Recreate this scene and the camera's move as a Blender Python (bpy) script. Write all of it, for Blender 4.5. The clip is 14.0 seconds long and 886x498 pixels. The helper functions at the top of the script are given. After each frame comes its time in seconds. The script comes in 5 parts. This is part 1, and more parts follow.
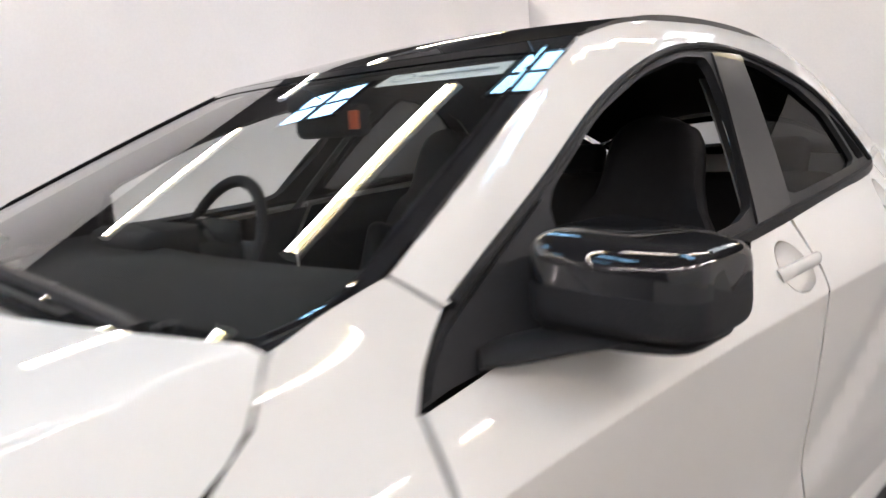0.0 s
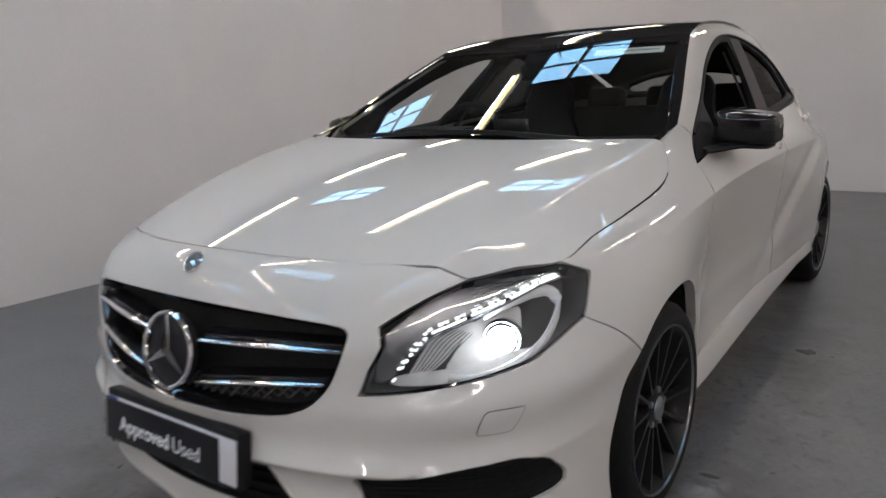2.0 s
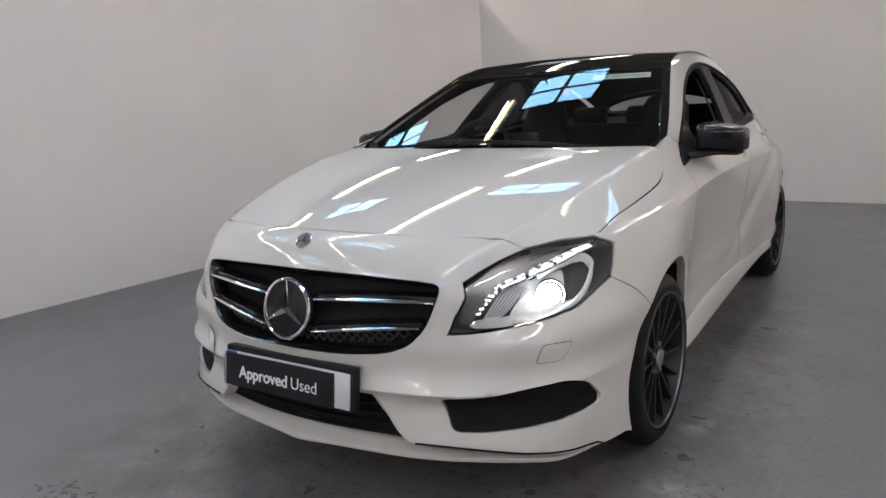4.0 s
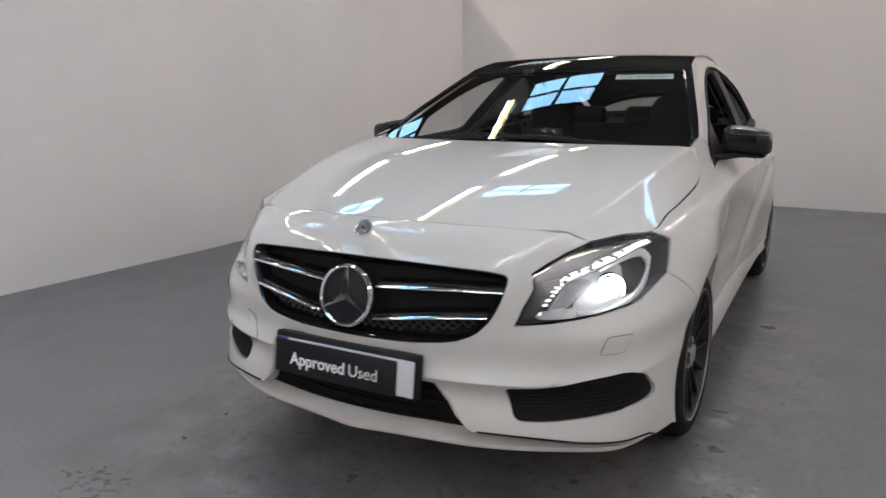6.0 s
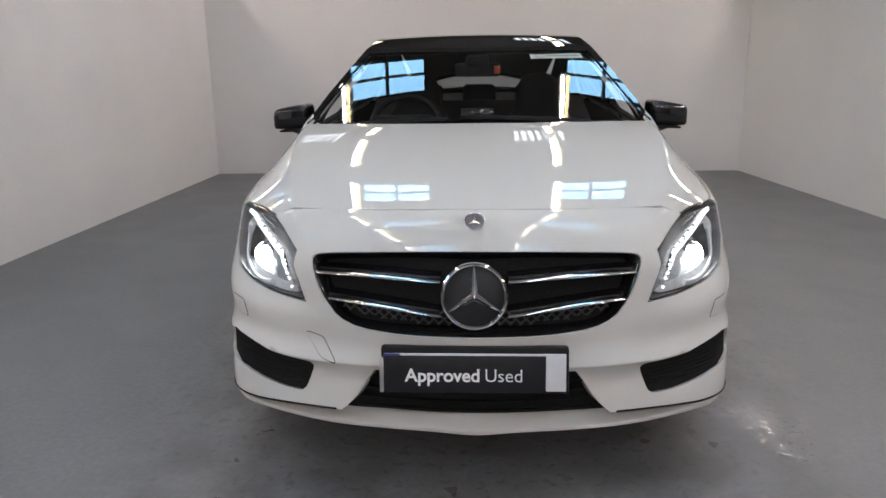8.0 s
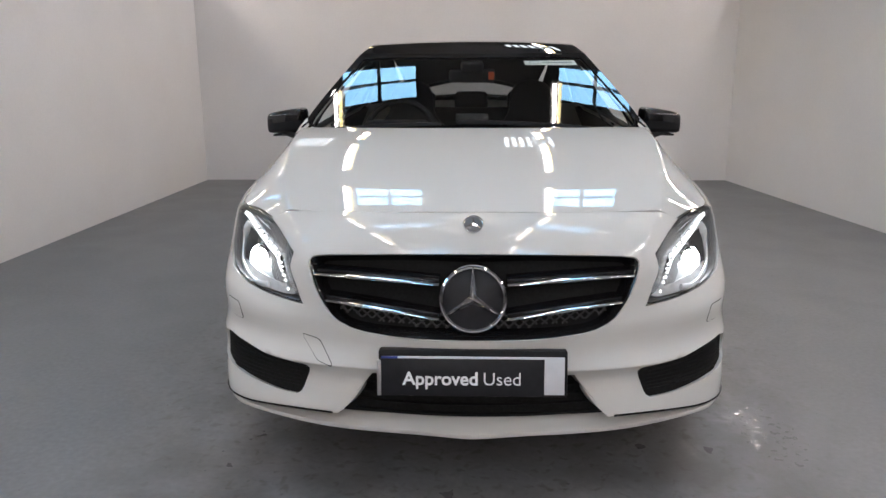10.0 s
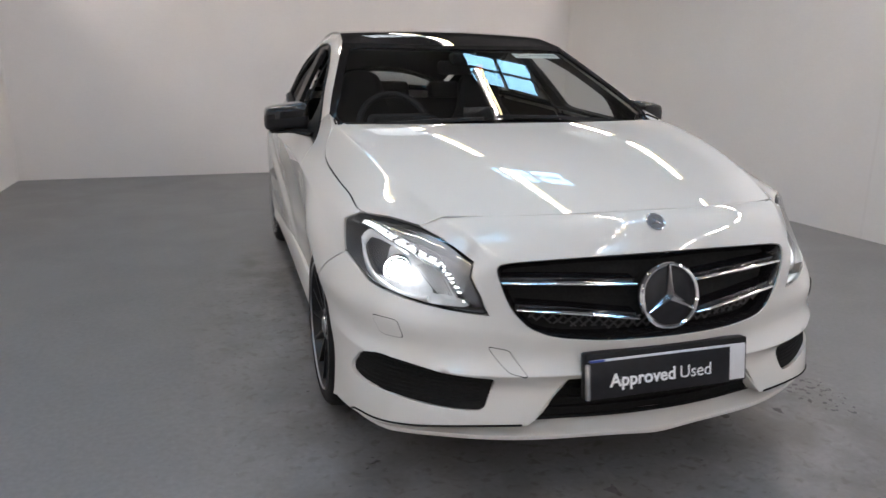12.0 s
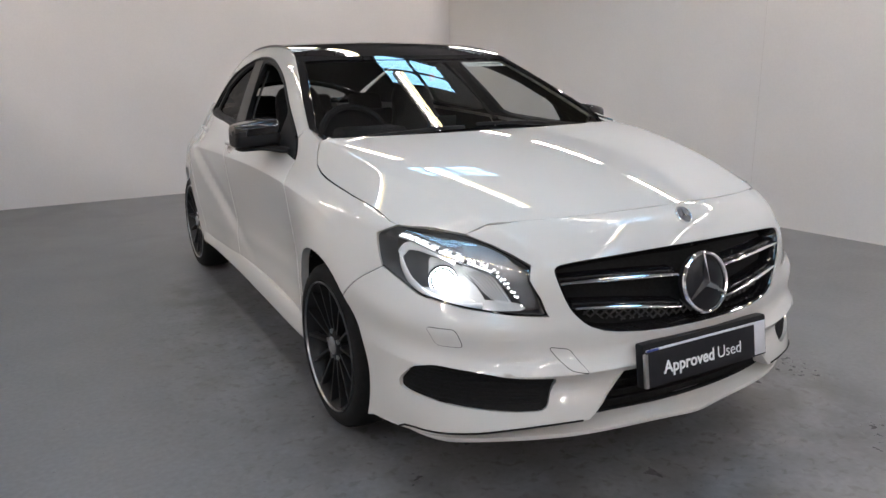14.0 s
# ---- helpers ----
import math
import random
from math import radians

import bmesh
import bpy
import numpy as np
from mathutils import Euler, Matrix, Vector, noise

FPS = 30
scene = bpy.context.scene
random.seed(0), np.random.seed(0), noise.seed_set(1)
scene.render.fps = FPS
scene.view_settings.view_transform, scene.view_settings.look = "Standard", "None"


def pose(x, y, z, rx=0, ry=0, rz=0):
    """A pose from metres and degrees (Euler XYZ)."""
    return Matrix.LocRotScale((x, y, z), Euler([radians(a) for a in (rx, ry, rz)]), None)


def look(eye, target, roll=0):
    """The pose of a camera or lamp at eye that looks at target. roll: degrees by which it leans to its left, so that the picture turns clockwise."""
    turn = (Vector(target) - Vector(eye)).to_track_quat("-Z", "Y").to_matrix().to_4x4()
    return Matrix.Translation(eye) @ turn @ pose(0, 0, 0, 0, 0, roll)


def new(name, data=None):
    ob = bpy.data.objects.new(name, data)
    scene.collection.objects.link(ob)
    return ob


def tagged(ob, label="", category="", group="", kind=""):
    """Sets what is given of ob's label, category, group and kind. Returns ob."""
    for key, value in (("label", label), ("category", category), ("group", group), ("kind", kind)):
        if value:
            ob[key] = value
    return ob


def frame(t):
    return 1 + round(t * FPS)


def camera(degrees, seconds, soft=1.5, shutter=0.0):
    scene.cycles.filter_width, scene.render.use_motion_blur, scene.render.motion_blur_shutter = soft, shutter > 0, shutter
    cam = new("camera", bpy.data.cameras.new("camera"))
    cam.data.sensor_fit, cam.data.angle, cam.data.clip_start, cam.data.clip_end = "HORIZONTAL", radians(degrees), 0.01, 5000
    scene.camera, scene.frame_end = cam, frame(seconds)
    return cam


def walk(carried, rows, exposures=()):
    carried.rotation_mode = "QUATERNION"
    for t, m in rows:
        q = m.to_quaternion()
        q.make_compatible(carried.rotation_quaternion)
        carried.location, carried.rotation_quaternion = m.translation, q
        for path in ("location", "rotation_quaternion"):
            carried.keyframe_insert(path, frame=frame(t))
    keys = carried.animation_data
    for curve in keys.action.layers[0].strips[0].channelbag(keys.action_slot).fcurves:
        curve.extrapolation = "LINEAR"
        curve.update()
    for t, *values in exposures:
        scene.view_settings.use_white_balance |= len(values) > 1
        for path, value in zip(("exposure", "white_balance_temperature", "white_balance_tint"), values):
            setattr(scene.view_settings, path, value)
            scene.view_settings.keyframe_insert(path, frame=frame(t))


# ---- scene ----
cam = camera(61.88, 14.0, soft=1.5, shutter=0.5)
# seconds, eye x, y, z, yaw, pitch, roll
PATH = [
    (0.0, 1.333, -0.049, 1.249, 44.96, -9.20, -3.70),
    (0.5, 1.424, -0.546, 1.267, 41.91, -10.73, -1.89),
    (1.0, 1.498, -1.015, 1.248, 40.06, -11.23, -1.96),
    (1.5, 1.572, -1.504, 1.283, 38.99, -13.83, -3.55),
    (2.0, 1.563, -1.945, 1.302, 36.68, -13.41, -3.29),
    (2.5, 1.608, -2.322, 1.282, 35.08, -11.71, -3.34),
    (3.0, 1.634, -2.517, 1.315, 33.83, -12.12, -3.74),
    (5.5, 1.603, -2.603, 1.313, 32.76, -11.58, -1.92),
    (6.0, 1.338, -2.755, 1.318, 29.36, -12.58, -0.53),
    (6.5, 1.001, -2.883, 1.321, 24.18, -13.39, -0.53),
    (7.0, 0.588, -2.906, 1.328, 17.28, -14.20, -2.25),
    (7.5, 0.231, -2.983, 1.320, 9.53, -14.25, -0.52),
    (8.0, 0.023, -2.995, 1.346, 3.15, -14.55, -0.86),
    (8.2, 0.038, -2.999, 1.335, 2.87, -14.20, -1.10),
    (10.3, -0.036, -2.990, 1.325, 1.76, -13.84, 0.08),
    (10.5, -0.071, -2.978, 1.339, 1.55, -14.32, 0.49),
    (11.0, -0.445, -2.995, 1.353, -4.70, -14.53, -0.46),
    (11.5, -0.848, -2.906, 1.353, -10.17, -15.07, 1.52),
    (12.0, -1.238, -2.736, 1.358, -17.41, -14.93, 0.78),
    (12.5, -1.616, -2.603, 1.357, -25.12, -14.67, 0.40),
    (13.0, -1.760, -2.525, 1.355, -28.40, -14.34, -0.66),
    (13.5, -1.780, -2.507, 1.355, -28.89, -14.34, -0.23),
    (14.0, -1.777, -2.507, 1.355, -29.20, -14.17, -0.78),
]
walk(cam, [(t, pose(x, y, z, 0, 0, yaw) @ pose(0, 0, 0, 90 + pitch, 0, 0) @ pose(0, 0, 0, 0, 0, roll)) for t, x, y, z, yaw, pitch, roll in PATH],
     exposures=[(0.0, 0.92), (0.25, 0.57), (0.6, 0.29), (1.0, -0.05), (1.5, -0.22), (2.0, -0.24), (2.5, -0.09), (3.0, 0.0), (5.5, 0.02), (8.0, 0.12), (10.5, 0.21), (14.0, 0.26)])

# ---- world: overcast daylight over the hall's roof ----
world = bpy.data.worlds.new("world")
scene.world = world
world.use_nodes = True
wn = world.node_tree
sky = wn.nodes.new("ShaderNodeTexSky")
sky.sky_type = "NISHITA"
sky.sun_disc = False
sky.sun_elevation = radians(38)
sky.sun_rotation = radians(200)
wn.links.new(sky.outputs[0], wn.nodes["Background"].inputs[0])
wn.nodes["Background"].inputs[1].default_value = 0.1
sun = new("sun", bpy.data.lights.new("sun", "SUN"))
sun.data.energy = 1.0
sun.data.angle = radians(12)
sun.data.color = (1.0, 0.96, 0.9)
sun.matrix_world = look((4, 6, 20), (0, 0, 0))

# ---- materials ----


def material(name, color, rough=0.5, metal=0.0, coat=0.0, grain=0.0, grain_scale=40.0, bump=0.0, bump_scale=200.0, stain=0.0, stain_scale=3.0,
             specular=0.5, emit=None, strength=0.0, transmission=0.0, ior=1.45):
    """A principled material; grain and stain vary the base colour at a fine and a coarse scale, bump gives relief."""
    m = bpy.data.materials.new(name)
    m.use_nodes = True
    n, l = m.node_tree.nodes, m.node_tree.links
    b = n["Principled BSDF"]
    b.inputs["Base Color"].default_value = (*color, 1)
    b.inputs["Roughness"].default_value = rough
    b.inputs["Metallic"].default_value = metal
    b.inputs["Coat Weight"].default_value = coat
    b.inputs["Coat Roughness"].default_value = 0.015
    b.inputs["Specular IOR Level"].default_value = specular
    b.inputs["Transmission Weight"].default_value = transmission
    b.inputs["IOR"].default_value = ior
    if emit:
        b.inputs["Emission Color"].default_value = (*emit, 1)
        b.inputs["Emission Strength"].default_value = strength
    co = n.new("ShaderNodeTexCoord")
    socket = None
    for amount, scale in ((grain, grain_scale), (stain, stain_scale)):
        if amount:
            t = n.new("ShaderNodeTexNoise")
            t.inputs["Scale"].default_value = scale
            t.inputs["Detail"].default_value = 6
            l.new(co.outputs["Object"], t.inputs["Vector"])
            r = n.new("ShaderNodeMapRange")
            r.inputs["From Min"].default_value, r.inputs["From Max"].default_value = 0.3, 0.7
            r.inputs["To Min"].default_value, r.inputs["To Max"].default_value = 1 - amount, 1 + amount
            l.new(t.outputs[0], r.inputs["Value"])
            mix = n.new("ShaderNodeVectorMath")
            mix.operation = "SCALE"
            if socket:
                l.new(socket, mix.inputs[0])
            else:
                mix.inputs[0].default_value = color
            l.new(r.outputs[0], mix.inputs["Scale"])
            socket = mix.outputs[0]
    if socket:
        l.new(socket, b.inputs["Base Color"])
    if bump:
        t = n.new("ShaderNodeTexNoise")
        t.inputs["Scale"].default_value = bump_scale
        t.inputs["Detail"].default_value = 4
        l.new(co.outputs["Object"], t.inputs["Vector"])
        bp = n.new("ShaderNodeBump")
        bp.inputs["Strength"].default_value = bump
        bp.inputs["Distance"].default_value = 0.002
        l.new(t.outputs[0], bp.inputs["Height"])
        l.new(bp.outputs[0], b.inputs["Normal"])
    return m


def glass(name, tint, f0=0.04, peak=1.0):
    """Thin clear pane: tinted see-through, with a gloss that grows towards grazing views."""
    m = bpy.data.materials.new(name)
    m.use_nodes = True
    n, l = m.node_tree.nodes, m.node_tree.links
    n.remove(n["Principled BSDF"])
    tr, gl, mx, lw = n.new("ShaderNodeBsdfTransparent"), n.new("ShaderNodeBsdfGlossy"), n.new("ShaderNodeMixShader"), n.new("ShaderNodeLayerWeight")
    power, scale = n.new("ShaderNodeMath"), n.new("ShaderNodeMapRange")
    tr.inputs[0].default_value = (*tint, 1)
    gl.inputs["Roughness"].default_value = 0.0
    lw.inputs["Blend"].default_value = 0.5
    power.operation = "POWER"
    power.inputs[1].default_value = 5.0
    scale.inputs["To Min"].default_value, scale.inputs["To Max"].default_value = f0, peak
    l.new(lw.outputs["Facing"], power.inputs[0])
    l.new(power.outputs[0], scale.inputs["Value"])
    l.new(scale.outputs[0], mx.inputs[0])
    l.new(tr.outputs[0], mx.inputs[1])
    l.new(gl.outputs[0], mx.inputs[2])
    l.new(mx.outputs[0], n["Material Output"].inputs[0])
    return m


PAINT = material("white_paint", (0.60, 0.586, 0.552), rough=0.5, coat=1.0, specular=0.0, grain=0.012, grain_scale=900, stain=0.015, stain_scale=2.0)
GLOSS_BLACK = material("gloss_black", (0.009, 0.009, 0.010), rough=0.3, specular=0.0, coat=1.0, stain=0.1)
TRIM_BLACK = material("black_trim", (0.014, 0.014, 0.015), rough=0.5, specular=0.14, grain=0.15, grain_scale=300, bump=0.15, bump_scale=900)
SATIN_GREY = material("satin_pillar_grey", (0.015, 0.015, 0.015), rough=0.45, coat=0.10, specular=0.25, grain=0.1)
MESH_GREY = material("mesh_grey", (0.045, 0.044, 0.044), rough=0.42, specular=0.4, grain=0.1)
MESH_BLACK = material("mesh_black", (0.013, 0.013, 0.013), rough=0.6, specular=0.08, grain=0.2, grain_scale=120)
JOINT_GREY = material("joint_grey", (0.16, 0.155, 0.15), rough=0.8, grain=0.2, grain_scale=60)
DARK = material("underbody_black", (0.013, 0.013, 0.013), rough=0.9, specular=0.1, grain=0.3, grain_scale=30)
CHROME = material("chrome", (0.82, 0.83, 0.85), rough=0.07, metal=1.0, stain=0.05)
SILVER = material("machined_silver", (0.5, 0.5, 0.5), rough=0.3, metal=1.0, grain=0.1)
LIP = material("rim_lip", (0.3, 0.3, 0.3), rough=0.3, metal=1.0, grain=0.1)
RUBBER = material("tyre_rubber", (0.011, 0.011, 0.011), rough=0.7, specular=0.2, grain=0.2, grain_scale=60, bump=0.3, bump_scale=400)
WHEEL_BLACK = material("wheel_black", (0.010, 0.010, 0.011), rough=0.4, coat=0.06, specular=0.3, grain=0.15)
DISC = material("brake_disc", (0.18, 0.17, 0.16), rough=0.4, metal=0.9, grain=0.2, grain_scale=80)
BADGE_GREY = material("badge_grey", (0.13, 0.13, 0.135), rough=0.4, specular=0.3, grain=0.1)
LAMP_GREY = material("lamp_housing_grey", (0.075, 0.077, 0.08), rough=0.45, grain=0.1)
LAMP_SILVER = material("lamp_reflector", (0.62, 0.64, 0.66), rough=0.16, metal=1.0, stain=0.15, stain_scale=20)
LAMP_SATIN = material("lamp_satin", (0.62, 0.64, 0.65), rough=0.38, metal=0.5, coat=0.5, stain=0.12, stain_scale=25)
LAMP_CHROME_DARK = material("lamp_chrome_dark", (0.26, 0.265, 0.275), rough=0.24, metal=0.7, stain=0.12, stain_scale=35, bump=0.4, bump_scale=160)
LAMP_RING = material("lamp_ring", (0.72, 0.73, 0.74), rough=0.3, coat=0.5)
XENON = material("xenon_bulb", (1, 1, 1), emit=(0.93, 0.97, 1.0), strength=80.0)
LED = material("led_chip", (1, 1, 1), emit=(0.95, 0.98, 1.0), strength=2.2)
LENS = glass("lamp_lens", (0.97, 0.98, 0.98), 0.06)
SCREEN_GLASS = glass("windscreen_glass", (0.75, 0.79, 0.78), 0.08)
TINT_GLASS = glass("tinted_glass", (0.10, 0.103, 0.105), 0.016, 0.25)
REAR_GLASS = glass("rear_glass", (0.45, 0.46, 0.46), 0.03)
CABIN = material("cabin_black", (0.007, 0.007, 0.008), rough=0.7, specular=0.2, grain=0.2, grain_scale=80, bump=0.2, bump_scale=500)
CABIN_LIGHT = material("headliner_grey", (0.09, 0.088, 0.085), rough=0.9, grain=0.1, grain_scale=200)
SEAT = material("seat_leather", (0.007, 0.007, 0.008), rough=0.55, specular=0.22, grain=0.2, grain_scale=50, bump=0.3, bump_scale=300)
PLATE_BLACK = material("plate_black", (0.016, 0.016, 0.018), rough=0.35, specular=0.2, grain=0.1)
PLATE_WHITE = material("plate_white", (0.62, 0.62, 0.64), rough=0.4, grain=0.04)
PLATE_BLUE = material("plate_blue", (0.02, 0.04, 0.22), rough=0.4, grain=0.05)
LETTER = material("letter_white", (0.8, 0.8, 0.8), rough=0.5, grain=0.03)
STICKER = material("sticker_white", (0.72, 0.78, 0.78), rough=0.45, stain=0.04)
PRINT_GREY = material("print_grey", (0.25, 0.3, 0.32), rough=0.5, grain=0.05)
AMBER = material("amber_reflector", (0.5, 0.08, 0.02), rough=0.3, coat=0.5)

# ---- mesh tools ----


def mesh_of(name, verts, faces, mats, smooth=True):
    me = bpy.data.meshes.new(name)
    me.from_pydata([tuple(map(float, v)) for v in verts], [], [tuple(map(int, f)) for f in faces])
    for m in mats if isinstance(mats, (list, tuple)) else [mats]:
        me.materials.append(m)
    if smooth:
        me.polygons.foreach_set("use_smooth", [True] * len(me.polygons))
    me.update()
    return me


def part(name, data, parent=None, label="", mat=None, smooth=True):
    """Links a mesh, a bmesh or a (verts, faces) pair as one object under parent."""
    if isinstance(data, bmesh.types.BMesh):
        me = bpy.data.meshes.new(name)
        data.to_mesh(me)
        data.free()
        me.materials.append(mat)
        if smooth:
            me.polygons.foreach_set("use_smooth", [True] * len(me.polygons))
            me.set_sharp_from_angle(angle=radians(35))
    elif isinstance(data, tuple):
        me = mesh_of(name, *data[:2], mat, smooth)
        if smooth:
            me.set_sharp_from_angle(angle=radians(40))
        if len(data) > 2:
            me.normals_split_custom_set_from_vertices([tuple(v) for v in data[2]])
    else:
        me = data
    ob = new(name, me)
    if parent:
        ob.parent = parent
    return tagged(ob, label)


def thing(name, label, category, group="", at=(0, 0, 0)):
    ob = new(name)
    ob.location = at
    ob.empty_display_size = 0.1
    return tagged(ob, label, category, group)


def box(bm, lo, hi, bevel=0.0, segments=2):
    """A box between two corners, bevelled."""
    made = bmesh.ops.create_cube(bm, size=1)["verts"]
    lo, hi = Vector(lo), Vector(hi)
    for v in made:
        v.co = Vector((lo[k] + (v.co[k] + 0.5) * (hi[k] - lo[k]) for k in range(3)))
    if bevel:
        edges = list({e for v in made for e in v.link_edges})
        bmesh.ops.bevel(bm, geom=edges, offset=bevel, segments=segments, affect="EDGES", profile=0.5, clamp_overlap=True)
    return bm


def boxed(lo, hi, bevel=0.0, segments=2):
    return box(bmesh.new(), lo, hi, bevel, segments)


def moved(bm, m):
    bmesh.ops.transform(bm, matrix=m, verts=bm.verts)
    return bm


def sweep(path, profile, closed_profile=True, up=(0, 0, 1), caps=True):
    """Carries a profile of (side, up) offsets along a path; returns verts, faces. The profile may be a function of the path's share."""
    path = np.array(path, float)
    n = len(path)
    tan = np.gradient(path, axis=0)
    tan /= np.linalg.norm(tan, axis=1, keepdims=True)
    up = np.array(up, float)
    side = np.cross(tan, up)
    side /= np.linalg.norm(side, axis=1, keepdims=True)
    top = np.cross(side, tan)
    verts, faces = [], []
    for k in range(n):
        pr = np.array(profile(k / (n - 1)) if callable(profile) else profile, float)
        verts += list(path[k] + pr[:, :1] * side[k] + pr[:, 1:] * top[k])
    m = len(pr)
    for k in range(n - 1):
        for j in range(m if closed_profile else m - 1):
            a, b = k * m + j, k * m + (j + 1) % m
            faces.append((a, b, b + m, a + m))
    if caps and closed_profile:
        faces.append(tuple(range(m))[::-1])
        faces.append(tuple(range((n - 1) * m, n * m)))
    return verts, faces


def lathe(profile, steps=48, axis="x", closed=False):
    """Turns a profile of (along, radius) about an axis."""
    verts, faces, m = [], [], len(profile)
    for k in range(steps):
        a = 2 * math.pi * k / steps
        for along, r in profile:
            p = (along, r * math.cos(a), r * math.sin(a))
            verts.append(p if axis == "x" else (p[1], along, p[2]) if axis == "y" else (p[1], p[2], along))
    for k in range(steps):
        for j in range(m if closed else m - 1):
            a, b = k * m + j, k * m + (j + 1) % m
            c, d = ((k + 1) % steps) * m + (j + 1) % m, ((k + 1) % steps) * m + j
            faces.append((a, b, c, d))
    return verts, faces


def circle_profile(r, n=8):
    return [(r * math.cos(2 * math.pi * k / n), r * math.sin(2 * math.pi * k / n)) for k in range(n)]


def placed(data, m):
    return [tuple(m @ Vector(v)) for v in data[0]], data[1]


# ---- smooth surfaces ----


def spline_weights(knots, x):
    """Weights of the natural cubic spline through values at the knots, for each x."""
    k, x = np.asarray(knots, float), np.atleast_1d(np.asarray(x, float))
    n, h = len(k), np.diff(k)
    a, r = np.eye(n), np.zeros((n, n))
    for i in range(1, n - 1):
        a[i, i - 1], a[i, i], a[i, i + 1] = h[i - 1], 2 * (h[i - 1] + h[i]), h[i]
        r[i, i - 1], r[i, i], r[i, i + 1] = 6 / h[i - 1], -6 / h[i - 1] - 6 / h[i], 6 / h[i]
    second = np.linalg.solve(a, r)
    i = np.clip(np.searchsorted(k, x) - 1, 0, n - 2)
    lo, hi, w = k[i + 1] - x, x - k[i], h[i]
    eye = np.eye(n)
    return (eye[i] * (lo / w)[:, None] + eye[i + 1] * (hi / w)[:, None]
            + second[i] * ((lo**3 / w - lo * w) / 6)[:, None] + second[i + 1] * ((hi**3 / w - hi * w) / 6)[:, None])


def spline(points, x, knots=None):
    """Points of a smooth curve through the given ones, at shares x of its knots."""
    p = np.asarray(points, float)
    if knots is None:
        knots = np.r_[0, np.cumsum(np.linalg.norm(np.diff(p, axis=0), axis=1))]
        knots = knots / knots[-1]
    return spline_weights(knots, x) @ p


class Sheet:
    """A surface known by its map from (u, v), in about metres, to space."""

    def __init__(self, at, us, vs):
        self.at = at
        gu, gv = np.meshgrid(us, vs)
        self.gu, self.gv = gu.ravel(), gv.ravel()
        self.grid = at(self.gu, self.gv)

    def normal(self, u, v, e=1e-3):
        du = self.at(u + e, v) - self.at(u - e, v)
        dv = self.at(u, v + e) - self.at(u, v - e)
        n = np.cross(du, dv)
        return n / np.linalg.norm(n, axis=1, keepdims=True)

    def find(self, p):
        """The (u, v) of the surface's point nearest to p."""
        p = np.array(p, float)
        k = np.argmin(((self.grid - p) ** 2).sum(1))
        u, v = self.gu[k], self.gv[k]
        for _ in range(6):
            q = self.at(np.array([u, u + 1e-4, u]), np.array([v, v, v + 1e-4]))
            j = np.stack([(q[1] - q[0]) * 1e4, (q[2] - q[0]) * 1e4], 1)
            step = np.linalg.lstsq(j, p - q[0], rcond=None)[0]
            u, v = u + np.clip(step[0], -0.05, 0.05), v + np.clip(step[1], -0.05, 0.05)
        return u, v

    def line(self, points):
        return [self.find(p) for p in points]


def rounded(poly, rounds=2, cut=0.22):
    """Cuts the corners of a closed outline."""
    p = np.array(poly, float)
    for _ in range(rounds):
        q = np.roll(p, -1, axis=0)
        p = np.stack([p + (q - p) * cut, q - (q - p) * cut], 1).reshape(-1, 2)
    return p


def inset(poly, d):
    """Moves a closed outline to its inside by d."""
    p = np.array(poly, float)
    a, b = p - np.roll(p, 1, axis=0), np.roll(p, -1, axis=0) - p
    area = (p[:, 0] * np.roll(p[:, 1], -1) - p[:, 1] * np.roll(p[:, 0], -1)).sum()
    turn = 1 if area > 0 else -1
    na, nb = np.stack([-a[:, 1], a[:, 0]], 1), np.stack([-b[:, 1], b[:, 0]], 1)
    na /= np.linalg.norm(na, axis=1, keepdims=True) + 1e-12
    nb /= np.linalg.norm(nb, axis=1, keepdims=True) + 1e-12
    n = na + nb
    n /= np.maximum((n * n).sum(1, keepdims=True) / 2, 0.5)
    return p + turn * d * n


def dense(poly, res, closed=True):
    p = np.array(poly, float)
    out = []
    for k in range(len(p) if closed else len(p) - 1):
        a, b = p[k], p[(k + 1) % len(p)]
        m = max(1, int(math.ceil(np.linalg.norm(b - a) / res)))
        out += [a + (b - a) * i / m for i in range(m)]
    if not closed:
        out.append(p[-1])
    return np.array(out)


def inside(poly, q):
    x, y = q[:, 0], q[:, 1]
    a, b = poly, np.roll(poly, -1, axis=0)
    hit = np.zeros(len(q), bool)
    for (x0, y0), (x1, y1) in zip(a, b):
        if y0 != y1:
            hit ^= ((y0 > y) != (y1 > y)) & (x < (x1 - x0) * (y - y0) / (y1 - y0) + x0)
    return hit


def far_from(poly, q, d):
    keep = np.ones(len(q), bool)
    for c in np.array_split(poly, max(1, len(poly) // 64)):
        keep &= (((q[:, None] - c[None]) ** 2).sum(2) > d * d).all(1)
    return keep


